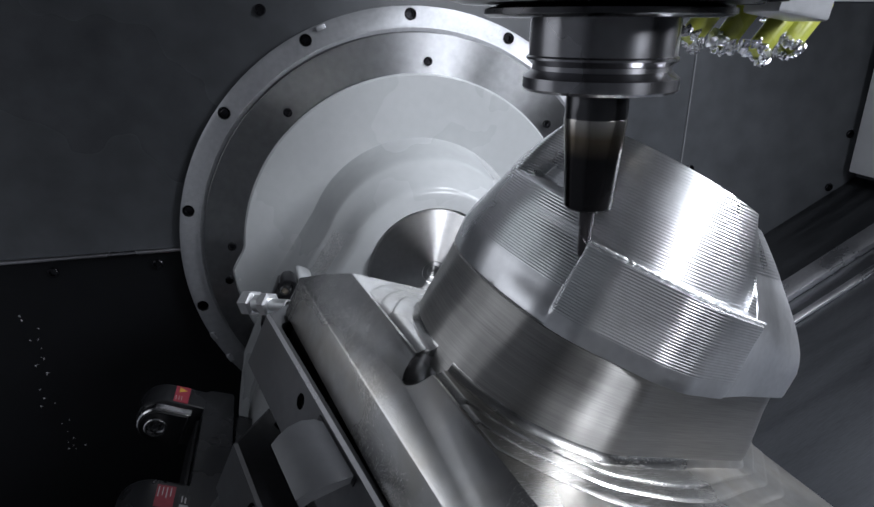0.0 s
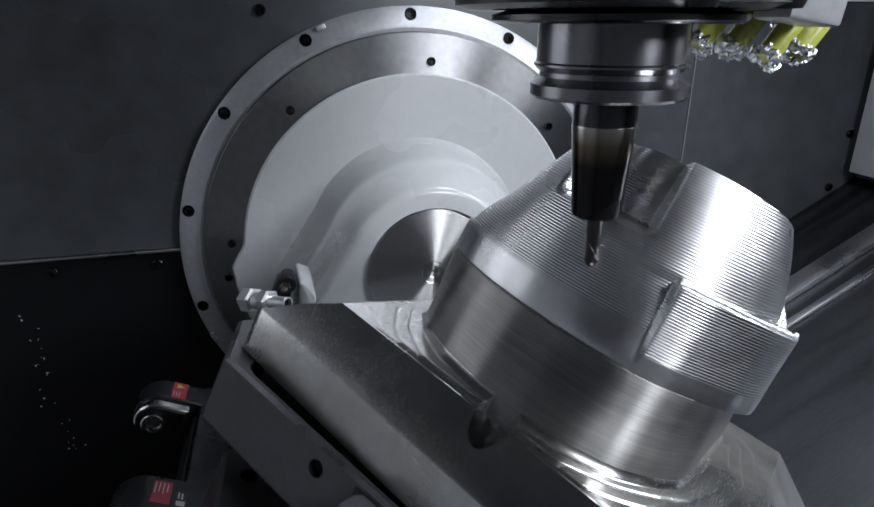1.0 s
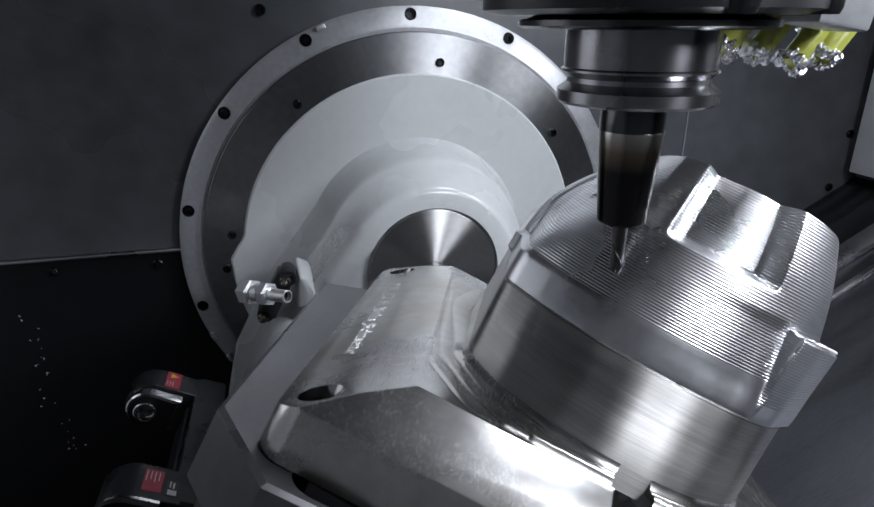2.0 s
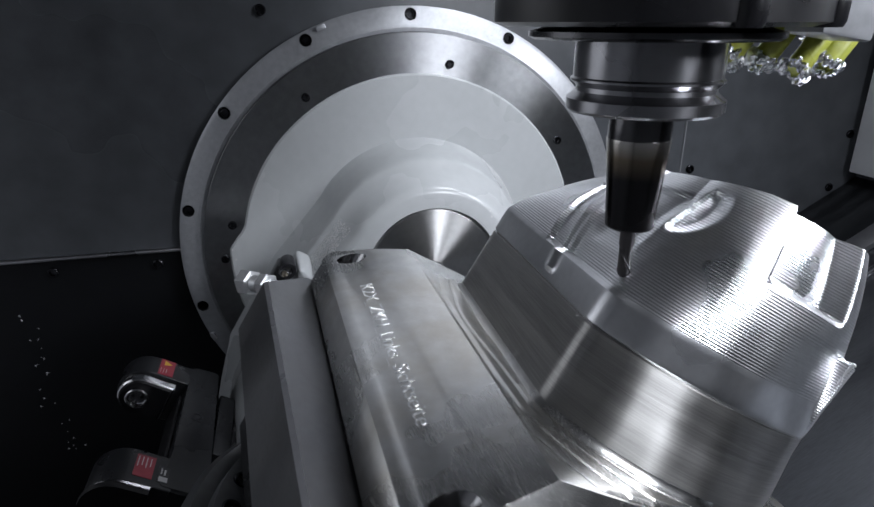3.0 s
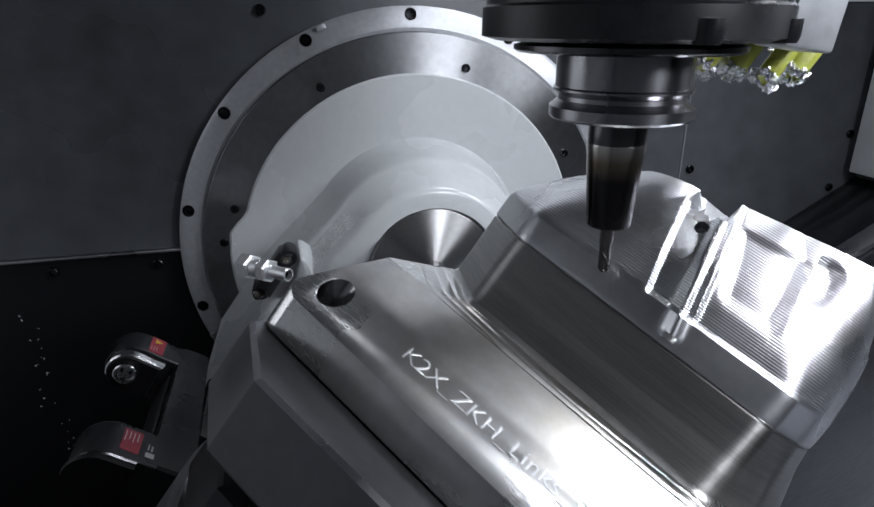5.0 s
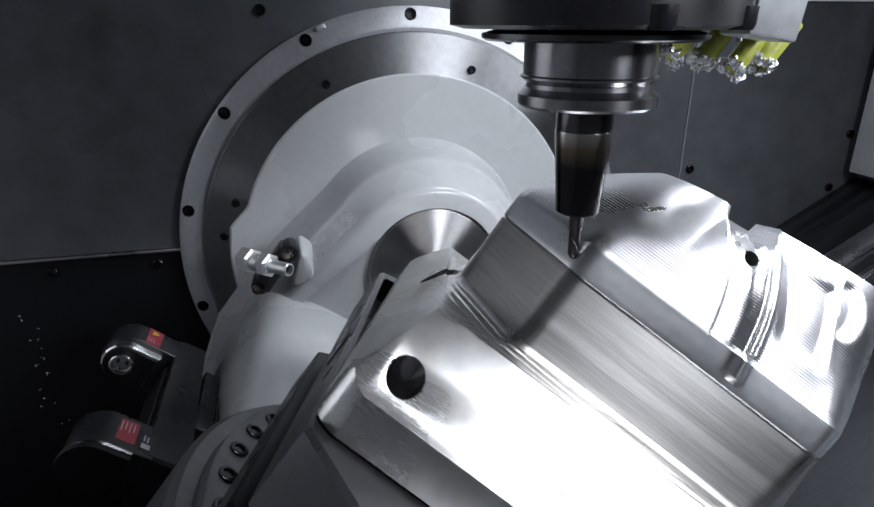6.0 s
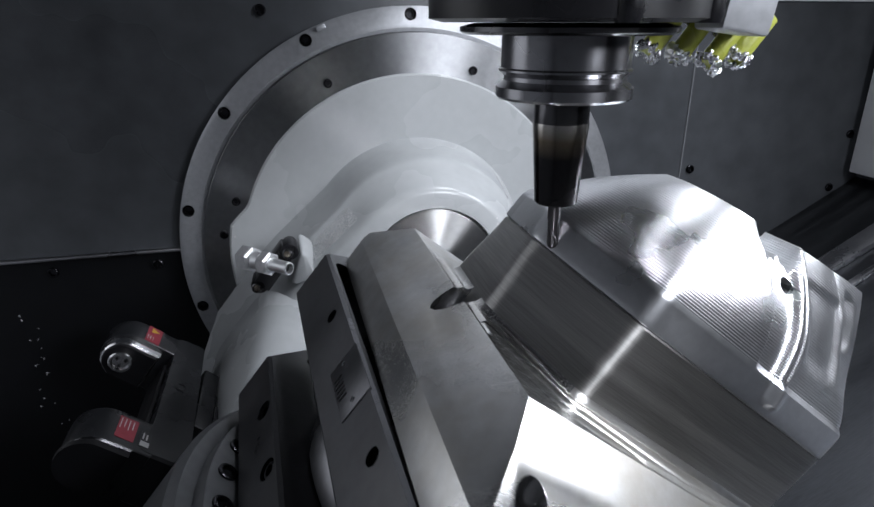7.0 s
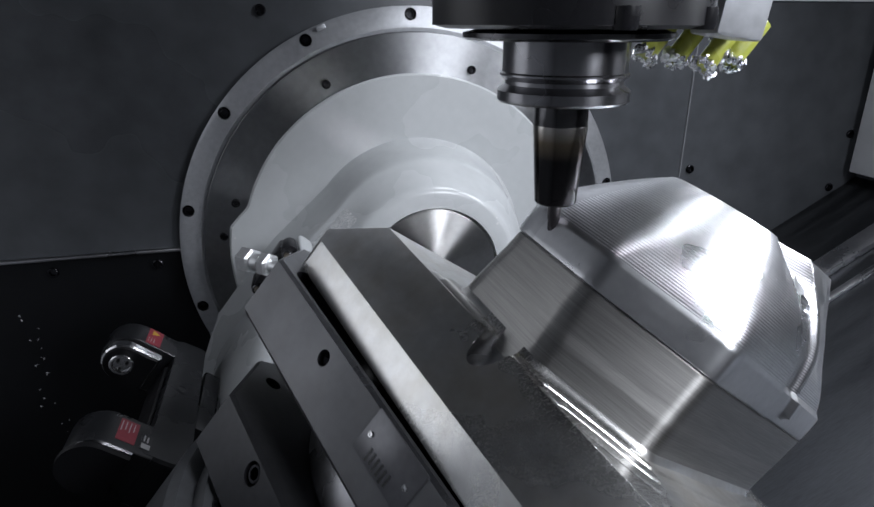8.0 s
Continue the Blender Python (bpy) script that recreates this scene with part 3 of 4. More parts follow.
# ---- laser tool gauge ----
def gauge():
    g = empty("laser_gauge", "black U-shaped laser tool gauge with red warning labels", "tool gauge")
    TOP = -0.757

    def nose_outline(nose, top, r, back, k=14):
        pts = [(back, top), (nose + r, top)]
        pts += [(nose + r + r * math.cos(math.pi / 2 + math.pi * i / k), top - r + r * math.sin(math.pi / 2 + math.pi * i / k)) for i in range(1, k + 1)]
        return pts + [(back, top - 2 * r)]

    def arm(y0, y1, nose, r=0.088):
        bm = bmesh.new()
        pts = nose_outline(nose, TOP, r, -0.66)
        c = Vector((-0.74, TOP - r))
        rings = []
        for y, q in ((y0, 0.95), (y0 - 0.006, 0.985), (y0 - 0.014, 1), (y1 + 0.010, 1), (y1 + 0.003, 0.99), (y1, 0.96)):
            rings.append([Vector((c[0] + (p[0] - c[0]) * q, y, c[1] + (p[1] - c[1]) * q)) for p in pts])
        loft(bm, rings)
        return bm
    part("upper_arm", arm(-0.425, -0.540, -0.902), GAUGE, g)
    part("lower_arm", arm(-0.960, -1.105, -0.872), GAUGE, g)
    bm = bmesh.new()
    prism(bm, rounded([(-0.683, -0.41), (-0.575, -0.395), (-0.548, -1.05), (-0.585, -1.098), (-0.70, -1.10), (-0.683, -0.96)], 0.022, 5), -0.935, TOP + 0.001, 0.008)
    part("bridge", bm, GAUGE, g)
    # inner flank with a shallow cable cover
    bm = bmesh.new()
    box(bm, (-0.697, -0.93, -0.90), (-0.684, -0.58, -0.785), 0.004)
    part("cable_cover", bm, BLACK_MATT, g, "black ribbed cable cover")
    bm = bmesh.new()
    box(bm, (-0.553, -0.87, -0.935), (-0.492, -0.515, -0.768), 0.008)
    part("mounting_plate", bm, GAUGE, g)
    bm = bmesh.new()
    box(bm, (-0.490, -0.80, -0.93), (-0.458, -0.53, -0.775), 0.014)
    part("mounting_shim", bm, BLACK, g)
    # bright shield under the face of the upper arm, with the lens in its nose
    bm = bmesh.new()
    rings = []
    for y, grow in ((-0.540, 0.0), (-0.578, 0.0), (-0.584, -0.005)):
        rings.append([Vector((a, y, b)) for a, b in nose_outline(-0.893 - grow, TOP - 0.012 + grow, 0.073 + grow, -0.722 + grow)])
    loft(bm, rings)
    part("optic_cap", bm, CHROME, g, "polished steel optic cap")
    bm = bmesh.new()
    rings = []
    for y, grow in ((-0.584, -0.006), (-0.592, -0.010)):
        rings.append([Vector((a, y, b)) for a, b in nose_outline(-0.893 - grow, TOP - 0.012 + grow, 0.073 + grow, -0.722 + grow)])
    loft(bm, rings)
    part("optic_face", bm, BLACK_MATT, g, "black face of the optic cap")
    lens_at = Matrix.Translation((-0.826, -0.592, -0.836)) @ FACE
    bm = bmesh.new()
    turned(bm, [(0.040, 0.0), (0.040, 0.016), (0.036, 0.020), (0.030, 0.020), (0.027, 0.008), (0.006, 0.008)], 32, lens_at)
    lens = part("lens", bm, CHROME, g, "small chrome lens ring")
    for k in range(3):
        a = radians(40 + 120 * k)
        cap_screw("lens_screw", 0.006, 0.006, lens, lens_at @ Matrix.Translation((0.017 * math.cos(a), 0.017 * math.sin(a), 0.008)), BLACK)
    # glossy black end of the lower arm with a bright rim
    for name, r, y0, y1, material in (("end_rim", 0.086, -1.105, -1.112, BLACK_STEEL), ("end_cap", 0.080, -1.112, -1.128, BLACK_MATT)):
        bm = bmesh.new()
        rings = []
        for y, grow in ((y0, 0.0), (y1, -0.003)):
            rings.append([Vector((a, y, b)) for a, b in nose_outline(-0.958 + r - grow, TOP - 0.088 + r + grow, r + grow, -0.715)])
        loft(bm, rings)
        part(name, bm, material, g)
    bm = bmesh.new()
    turned(bm, [(0.022, 0), (0.022, 0.003), (0.017, 0.003), (0.017, 0.0)], 24, Matrix.Translation((-0.625, -0.72, TOP)))
    part("screw_cover", bm, BLACK, g)
    for x0, x1, y0, y1, material, name in ((-0.797, -0.744, -0.535, -0.432, LABEL_RED, "warning_label"), (-0.775, -0.720, -1.078, -0.985, LABEL_RED, "warning_label"), (-0.705, -0.673, -1.080, -1.012, BLACK, "type_label")):
        bm = bmesh.new()
        box(bm, (x0, y0, TOP - 0.001), (x1, y1, TOP + 0.0015))
        lab = part(name, bm, material, g, "red warning label" if material is LABEL_RED else "black type label with white print", smooth=0)
        bars = []
        if material is BLACK:
            bars = [(x0 + 0.003, x1 - 0.003, y0 + 0.004, y0 + 0.024), (x0 + 0.006, x0 + 0.010, y0 + 0.034, y1 - 0.008), (x0 + 0.016, x0 + 0.021, y0 + 0.032, y1 - 0.012)]
        elif y0 < -0.6:
            bars = [(x0 + 0.012 * k + 0.005, x0 + 0.012 * k + 0.008, y1 - 0.052 + 0.008 * (k % 2), y1 - 0.008) for k in range(4)]
        else:
            bars = [(x0 + 0.010 * k + 0.006, x0 + 0.010 * k + 0.008, y0 + 0.012, y0 + 0.040) for k in range(3)]
            bm = bmesh.new()
            prism(bm, [(x0 + 0.014, y0 + 0.062), (x1 - 0.010, y0 + 0.078), (x0 + 0.014, y0 + 0.094)], TOP + 0.001, TOP + 0.0024)
            part("warning_triangle", bm, LABEL_YELLOW, lab, smooth=0)
        for xa, xb, ya, yb in bars:
            bm = bmesh.new()
            box(bm, (xa, ya, TOP + 0.0012), (xb, yb, TOP + 0.0022))
            part("print_bar", bm, LABEL_WHITE, lab, smooth=0)
    return g


GAUGE_THING = gauge()


# ---- rotary table and clamping fixture (own frame: z is the table axis) ----
def rotary_table():
    bm = bmesh.new()
    turned(bm, [(0.49, -0.44), (0.49, -0.40), (0.48, -0.392), (0.06, -0.392), (0.06, -0.42)], 96)
    return tagged(part("rotary_table", bm, STEEL_DARK), "round dark steel rotary table", "rotary table")


TABLE = rotary_table()


def fixture():
    f = empty("clamping_fixture", "dark hardened steel clamping fixture on the rotary table", "fixture")
    plate = [(0.527, -0.53), (0.527, 0.53), (0.400, 0.652), (-0.380, 0.652), (-0.507, 0.53), (-0.507, -0.53), (-0.38, -0.652), (0.40, -0.652)]
    bm = bmesh.new()
    prism(bm, plate, -0.135, 0.016, 0.008)
    top = part("top_plate", bm, STEEL_DARK, f, "dark grey steel top plate with bright edges")
    pocket = bmesh.new()
    prism(pocket, rounded([(0.511, -0.500), (0.511, 0.500), (-0.491, 0.500), (-0.491, -0.500)], 0.05), -0.055, 0.05)
    bores = bmesh.new()
    for sx in (-1, 1):
        for y in (-0.237, 0.237):
            turned(bores, [(0.017, 0.45), (0.017, 0.60)], 24, Matrix.Rotation(radians(90 * sx), 4, "Y") @ Matrix.Translation((0.03 * sx, y, 0)))
    # pocket and side bores get black walls as their painted shade
    cut(top, [pocket, bores], shade_lining=BLACK)
    # the rim round the pocket is ground bright
    slot = len(top.data.materials)
    top.data.materials.append(CLAMP)
    for face in top.data.polygons:
        if 0.3 < face.normal.z < 0.95 and face.center.z > 0.004 * U:
            face.material_index = slot
    # added support, coloured black so the gap under the workpiece looks shaded
    bm = bmesh.new()
    box(bm, (-0.46, -0.47, -0.0555), (0.46, 0.47, 0.0215), 0.004)
    part("added_seat", bm, BLACK, f, "added seat block, black to shade the gap under the workpiece")
    # lower clamp body: an octagon with side screws and bores in its deck
    bm = bmesh.new()
    prism(bm, [(0.54, -0.38), (0.54, 0.38), (0.40, 0.53), (-0.40, 0.53), (-0.54, 0.38), (-0.54, -0.38), (-0.40, -0.53), (0.40, -0.53)], -0.392, -0.248, 0.008)
    deck = part("clamp_body", bm, CLAMP_DARK, f, "dark steel eight-sided clamp body")
    bore = bmesh.new()
    for sx in (-1, 1):
        for y in (-0.191, 0.0, 0.191):
            turned(bore, [(0.024, 0.51), (0.024, 0.60)], 24, Matrix.Rotation(radians(90 * sx), 4, "Y") @ Matrix.Translation((0.285 * sx, y, 0)))
        for y in (-0.44, 0.44):
            turned(bore, [(0.020, -0.31), (0.020, -0.20)], 24, Matrix.Translation((0.40 * sx, y, 0)))
    # black bore walls put shade into the holes of the clamp body
    cut(deck, [bore], shade_lining=BLACK)
    for sx in (-1, 1):
        for y in (-0.191, 0.0, 0.191):
            cap_screw("clamp_screw", 0.020, 0.024, f, Matrix.Rotation(radians(90 * sx), 4, "Y") @ Matrix.Translation((0.285 * sx, y, 0.511)), BOLT)
    bm = bmesh.new()
    turned(bm, [(0.44, -0.249), (0.46, -0.248), (0.465, -0.244), (0.465, -0.150), (0.455, -0.142), (0.40, -0.1352)], 96)
    part("clamp_cylinder", bm, CLAMP, f, "bright steel clamping cylinder")
    # riveted nameplate, its stamping too worn to read
    bm = bmesh.new()
    box(bm, (0.5268, -0.054, -0.074), (0.5298, 0.100, 0.012), 0.0008)
    plate = part("nameplate", bm, NAMEPLATE, f, "dark riveted nameplate")
    for e2, z in ((-0.036, -0.032), (0.080, -0.034)):
        cap_screw("rivet", 0.0055, 0.003, plate, Matrix.Translation((0.5296, e2, z)) @ Matrix.Rotation(radians(90), 4, "Y"), CHROME)
    for k in range(6):
        bm = bmesh.new()
        box(bm, (0.5294, -0.018 + 0.012 * k, -0.070 + 0.003 * (k % 2)), (0.5302, -0.012 + 0.012 * k, -0.044))
        part("stamped_mark", bm, BLACK, plate, smooth=0)
    # bowed guard that stands out of the side under the rim
    bm = bmesh.new()
    line = [(-0.500, 0.000), (-0.525, 0.001), (-0.550, -0.005), (-0.573, -0.017), (-0.590, -0.033), (-0.601, -0.052)]
    back = [(x + 0.012, z - 0.016) for x, z in reversed(line)]
    rings = []
    for y, q in ((-0.030, 0.97), (-0.026, 1.0), (0.136, 1.0), (0.140, 0.97)):
        rings.append([Vector((-0.55 + (x + 0.55) * q, y + 0.012 * ((x + 0.55) / 0.05) ** 2 * (1 if y < 0 else -1), -0.03 + (z + 0.03) * q)) for x, z in line + back])
    loft(bm, rings)
    part("guard", bm, GUARD, f, "smooth grey bowed guard", 40)
    # black strip paints the shade of the gap behind the guard
    bm = bmesh.new()
    box(bm, (-0.5095, -0.030, -0.016), (-0.506, 0.150, 0.001))
    part("guard_shade", bm, BLACK, f, smooth=0)
    # the whole fixture is clamped slightly askew to the workpiece
    for piece in f.children_recursive:
        piece.data.transform(Matrix.Rotation(radians(3), 4, "Z"))
    return f


FIXTURE = fixture()

WAIST_LOW = [(0.278, 0.27), (-0.244, 0.302), (-0.325, 0.236), (-0.376, 0.15), (-0.400, 0.06), (-0.402, -0.03), (-0.386, -0.11), (-0.345, -0.188), (-0.285, -0.238), (-0.21, -0.274), (0.22, -0.28), (0.396, -0.158), (0.412, 0.07)]
WAIST_TOP = [(0.28, 0.268), (-0.247, 0.308), (-0.312, 0.232), (-0.348, 0.15), (-0.366, 0.06), (-0.369, -0.03), (-0.358, -0.12), (-0.325, -0.185), (-0.275, -0.235), (-0.21, -0.27), (0.20, -0.268), (0.385, -0.15), (0.418, 0.06)]
CROWN_LOW = WAIST_TOP[:6] + [(-0.358, -0.12), (-0.325, -0.185), (-0.225, -0.280), (-0.165, -0.306), (-0.05, -0.304), (0.06, -0.288), (0.235, -0.272), (0.402, -0.15), (0.418, 0.06)]


def step(a, b, v):
    t = np.clip((v - a) / (b - a), 0, 1)
    return t * t * (3 - 2 * t)


def workpiece():
    w = empty("workpiece", "half-milled bright aluminium block with a domed crown", "workpiece")
    n = 720
    ang = np.arange(n) * 2 * math.pi / n
    low = polar(rounded(WAIST_LOW, 0.026), n)
    top = polar(rounded(WAIST_TOP, 0.026), n)
    ca, sa = np.cos(ang), np.sin(ang)

    # base plate: a profile with a lettered ledge, cut by sloped flanks, with rounded corners and worn edges
    bm = bmesh.new()
    prof = [(-0.527, 0.022), (0.545, 0.022), (0.545, 0.094), (0.440, 0.172), (0.366, 0.216), (-0.402, 0.216), (-0.527, 0.108)]
    loft(bm, [[Vector((x, y, z)) for y, z in prof] for x in (-0.488, 0.502)])
    for co, no in (((-0.488, 0, 0.118), (-0.887, 0, 0.461)), ((0.502, 0, 0.096), (0.879, 0, 0.476))):
        geom = bm.verts[:] + bm.edges[:] + bm.faces[:]
        made = bmesh.ops.bisect_plane(bm, geom=geom, plane_co=co, plane_no=no, clear_outer=True)
        bmesh.ops.contextual_create(bm, geom=[e for e in made["geom_cut"] if isinstance(e, bmesh.types.BMEdge)])
    base = part("base_plate", bm, ALU_BASE, w, "bright aluminium base with sloped flanks", 24)
    keep = bmesh.new()
    prism(keep, rounded([(0.506, -0.531), (0.506, 0.549), (-0.492, 0.549), (-0.492, -0.531)], 0.075, 10), -0.05, 0.30)
    cut(base, [keep], "INTERSECT")
    cutters = []
    for x, y, r in ((0.426, 0.492, 0.030), (-0.44, 0.492, 0.030), (0.431, 0.010, 0.0355), (-0.424, -0.006, 0.0365)):
        c = bmesh.new()
        turned(c, [(r, 0.03), (r, 0.32)], 40, Matrix.Translation((x, y, 0)))
        cutters.append(c)
    cut(base, cutters, shade_lining=BORE_SHADE)
    soften(base, 0.0055, 3)

    # fillet between base and waist, kept on the flat shelf
    shelf = polar([(0.430, 0.358), (-0.430, 0.358), (-0.430, -0.394), (0.430, -0.394)], n)
    bm = bmesh.new()
    rings = []
    for k in range(11):
        a = math.pi / 2 * k / 10
        r = np.minimum(low + 0.034 * (1 - math.sin(a)) - 0.002, np.maximum(shelf, low - 0.002))
        rings.append([Vector(p) for p in zip(r * ca, r * sa, np.full(n, 0.2168 + 0.034 * (1 - math.cos(a))))])
    rings.append([Vector(p) for p in zip((low - 0.02) * ca, (low - 0.02) * sa, np.full(n, 0.2508))])
    rings.append([Vector(p) for p in zip((low - 0.02) * ca, (low - 0.02) * sa, np.full(n, 0.2164))])
    loft(bm, rings + [rings[0]], False, False)
    bmesh.ops.remove_doubles(bm, verts=bm.verts, dist=1e-6)
    fillet = part("fillet", bm, ALU_BASE, w, "bright milled fillet round the waist", 40)
    cutters = []
    for x, y, r in ((0.431, 0.010, 0.0355), (-0.424, -0.006, 0.0365)):
        c = bmesh.new()
        turned(c, [(r, 0.15), (r, 0.32)], 40, Matrix.Translation((x, y, 0)))
        cutters.append(c)
    cut(fillet, cutters, shade_lining=BORE_SHADE)

    # shallow terraces left by the cutter on the shelf
    for out, rise in ((0.112, 0.0026), (0.080, 0.0060), (0.052, 0.0100)):
        bm = bmesh.new()
        wave = out + 0.014 * np.cos(4 * ang + 0.6)
        rings = []
        for g, h in ((0.0, 0.0), (-0.003, 0.35), (-0.008, 0.8), (-0.012, 1.0), (-0.05, 1.0), (-0.05, 0.0)):
            r = np.minimum(low + wave, shelf) + g
            rings.append([Vector(p) for p in zip(r * ca, r * sa, np.full(n, 0.2165 + rise * h))])
        loft(bm, rings + [rings[0]], False, False)
        bmesh.ops.remove_doubles(bm, verts=bm.verts, dist=1e-6)
        terrace = part("terrace", bm, ALU_BASE, w, "", 50)
        cutters = []
        for x, y, r in ((0.431, 0.010, 0.0355), (-0.424, -0.006, 0.0365)):
            c = bmesh.new()
            turned(c, [(r, 0.15), (r, 0.32)], 40, Matrix.Translation((x, y, 0)))
            cutters.append(c)
        cut(terrace, cutters)

    # waist
    bm = bmesh.new()
    rings = []
    for z in (0.20, 0.236, 0.27, 0.31, 0.35, 0.386, 0.390):
        t = step(0.236, 0.393, np.array(z))
        r = low * (1 - t) + top * t - (0.006 if z > 0.388 else 0)
        rings.append([Vector(p) for p in zip(r * ca, r * sa, np.full(n, z))])
    loft(bm, rings)
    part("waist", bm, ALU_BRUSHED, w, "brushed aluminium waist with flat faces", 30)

    # crown
    bm = bmesh.new()
    k = np.exp(-0.5 * (np.arange(-90, 91) / 40.0) ** 2)
    crown_low = polar(rounded(CROWN_LOW, 0.020), n)
    soft_top = np.convolve(np.concatenate([top[-90:], top, top[:90]]), k / k.sum(), "valid")
    zs = np.concatenate([[0.388], np.linspace(0.3925, 0.455, 12), np.linspace(0.46, 0.69, 74), np.array([0.6905, 0.6910, 0.6915])])
    rings = []
    deg = np.degrees(ang)
    recede = np.interp(deg, [0, 60, 90, 128, 150, 180, 215, 250, 265, 290, 330], [1.4, 1.35, 1.0, 1.1, 0.65, 0.5, 0.55, 0.55, 0.8, 1.05, 1.3], period=360)
    for z in zs:
        d = np.interp(z, [0.388, 0.393, 0.42, 0.450, 0.453, 0.47, 0.49, 0.51, 0.53, 0.55, 0.57, 0.59, 0.61, 0.63, 0.65, 0.67, 0.69, 0.6905, 0.6915], [0.006, -0.001, -0.001, 0.0, 0.0015] + [0.0015 + 0.040 * q + 0.100 * q * q for q in np.linspace(0.07, 1, 12)] + [0.147, 0.24])
        dd = d * recede if d > 0 else d + 0 * recede
        if z > 0.69:
            dd = 0.1415 * recede + (d - 0.1415)
        # standing block at one corner, cut off above
        blk = step(200.6, 202.2, deg) * (1 - step(260.5, 262.5, deg)) * (1 - step(0.531, 0.5365, np.array(z)))
        proud = blk + step(260.5, 262.5, deg) * (1 - step(322, 345, deg)) * (1 - step(0.46, 0.62, np.array(z)))
        dd = dd * (1 - blk) + np.minimum(dd, 0.0) * blk
        dd = dd + 0.010 * step(168, 198, deg) * (1 - step(200.6, 202.2, deg)) * float(step(0.393, 0.455, np.array(z)) * (1 - step(0.525, 0.545, np.array(z))))
        # set-back pocket high on the rounded side
        pk = step(158, 163, deg) * (1 - step(187, 191, deg)) * step(0.568, 0.582, np.array(z))
        dd = dd + 0.045 * pk
        q = 0.95 * float(step(0.44, 0.565, np.array(z)))
        r = np.maximum((top * (1 - q) + soft_top * q) * (1 - blk) + top * blk + (crown_low - top) * np.minimum(1, proud) - dd, 0.05)
        # lettered side: stepped face, two ribs, a hole and a window pocket
        x = r * ca
        front = step(0.1, 0.2, sa)
        edge = 0.029 + (z - 0.453) * 0.27
        rec = (1 - step(edge - 0.006, edge + 0.004, x)) * step(-0.30, -0.18, x) * step(0.448, 0.462, np.array(z))
        off = 0.013 * rec
        for e0, slope, wide, high in ((-0.048, 0.235, 0.014, 0.016), (-0.073, 0.25, 0.008, 0.010)):
            mid = e0 + (z - 0.41) * slope
            start = 0.405 if wide > 0.01 else 0.455
            off = off - high * np.exp(-((x - mid) / wide) ** 2) * step(start, start + 0.01, np.array(z)) * 0.9
        win_l, win_r = -0.180 + (z - 0.515) * 0.15, -0.082 + (z - 0.505) * 0.36
        inside = step(win_l - 0.014, win_l + 0.014, x) * (1 - step(win_r - 0.020, win_r + 0.016, x)) * step(0.498, 0.530, np.array(z)) * (1 - step(0.628, 0.652, np.array(z)))
        off = off + 0.012 * inside
        # scooped hollow beside the window, straight on one side and bowed on the other
        bulge = max(0.0, 1 - ((z - 0.625) / 0.055) ** 2) ** 0.5 * 0.062
        off = off + 0.016 * (1 - step(win_l - 0.022, win_l - 0.010, x)) * step(win_l - 0.016 - bulge, win_l - 0.002 - bulge * 0.75, x) * float(step(0.568, 0.585, np.array(z)) * (1 - step(0.655, 0.675, np.array(z))))
        r = r - off * front
        # the roof of the crown falls off to one side
        high = z + np.zeros(n) if z < 0.46 else 0.46 + (z - 0.46) / 0.24 * (0.235 - 0.13 * r * ca)
        # ragged gap in the rim between the stepped face and the window
        gap = step(0.5, 0.7, sa) * step(-0.004, 0.004, x) * (1 - step(0.078, 0.086, x))
        rim = 0.632 + 0.006 * np.sin(170 * x) + 0.004 * np.sin(410 * x + 1)
        high = high - gap * np.maximum(0, high - rim)
        rings.append([Vector(p) for p in zip(r * ca, r * sa, high)])
    loft(bm, rings)
    crown = part("crown", bm, ALU_MILLED, w, "domed aluminium crown with fine cutter tracks", 35)
    # the last flank is still smooth from roughing
    crown.data.materials.append(ALU_RAW)
    crown.data.materials.append(ALU_MILLED_LOW)
    for f in crown.data.polygons:
        a = math.degrees(math.atan2(f.center.y, f.center.x)) % 360
        if (262 < a < 345 and f.center.z < 0.60 * U) or f.normal.z > 0.96:
            f.material_index = 1
        elif 201 < a <= 262 and f.center.z < 0.54 * U:
            f.material_index = 2
    # burr along the edges of the standing block
    rng = random.Random(7)
    rows = [(202.0, z) for z in np.linspace(0.40, 0.533, 40)] + [(a, 0.5345) for a in np.linspace(202.5, 261.5, 120)]
    bm = bmesh.new()
    rings = []
    for a, z in rows:
        i = int(round(a / 360 * n)) % n
        r = crown_low[i] - 0.006 + rng.uniform(-0.0012, 0.0012)
        x = r * ca[i]
        up = 0.46 + (z - 0.46) / 0.24 * (0.235 - 0.13 * x) if z > 0.46 else z
        c = Vector((x, r * sa[i], up + rng.uniform(-0.0008, 0.0008)))
        thick = 0.0020 + 0.0016 * rng.random()
        out = Vector((ca[i], sa[i], 0.0))
        side = Vector((0, 0, 1)) if z >= 0.5345 else Vector((-sa[i], ca[i], 0))
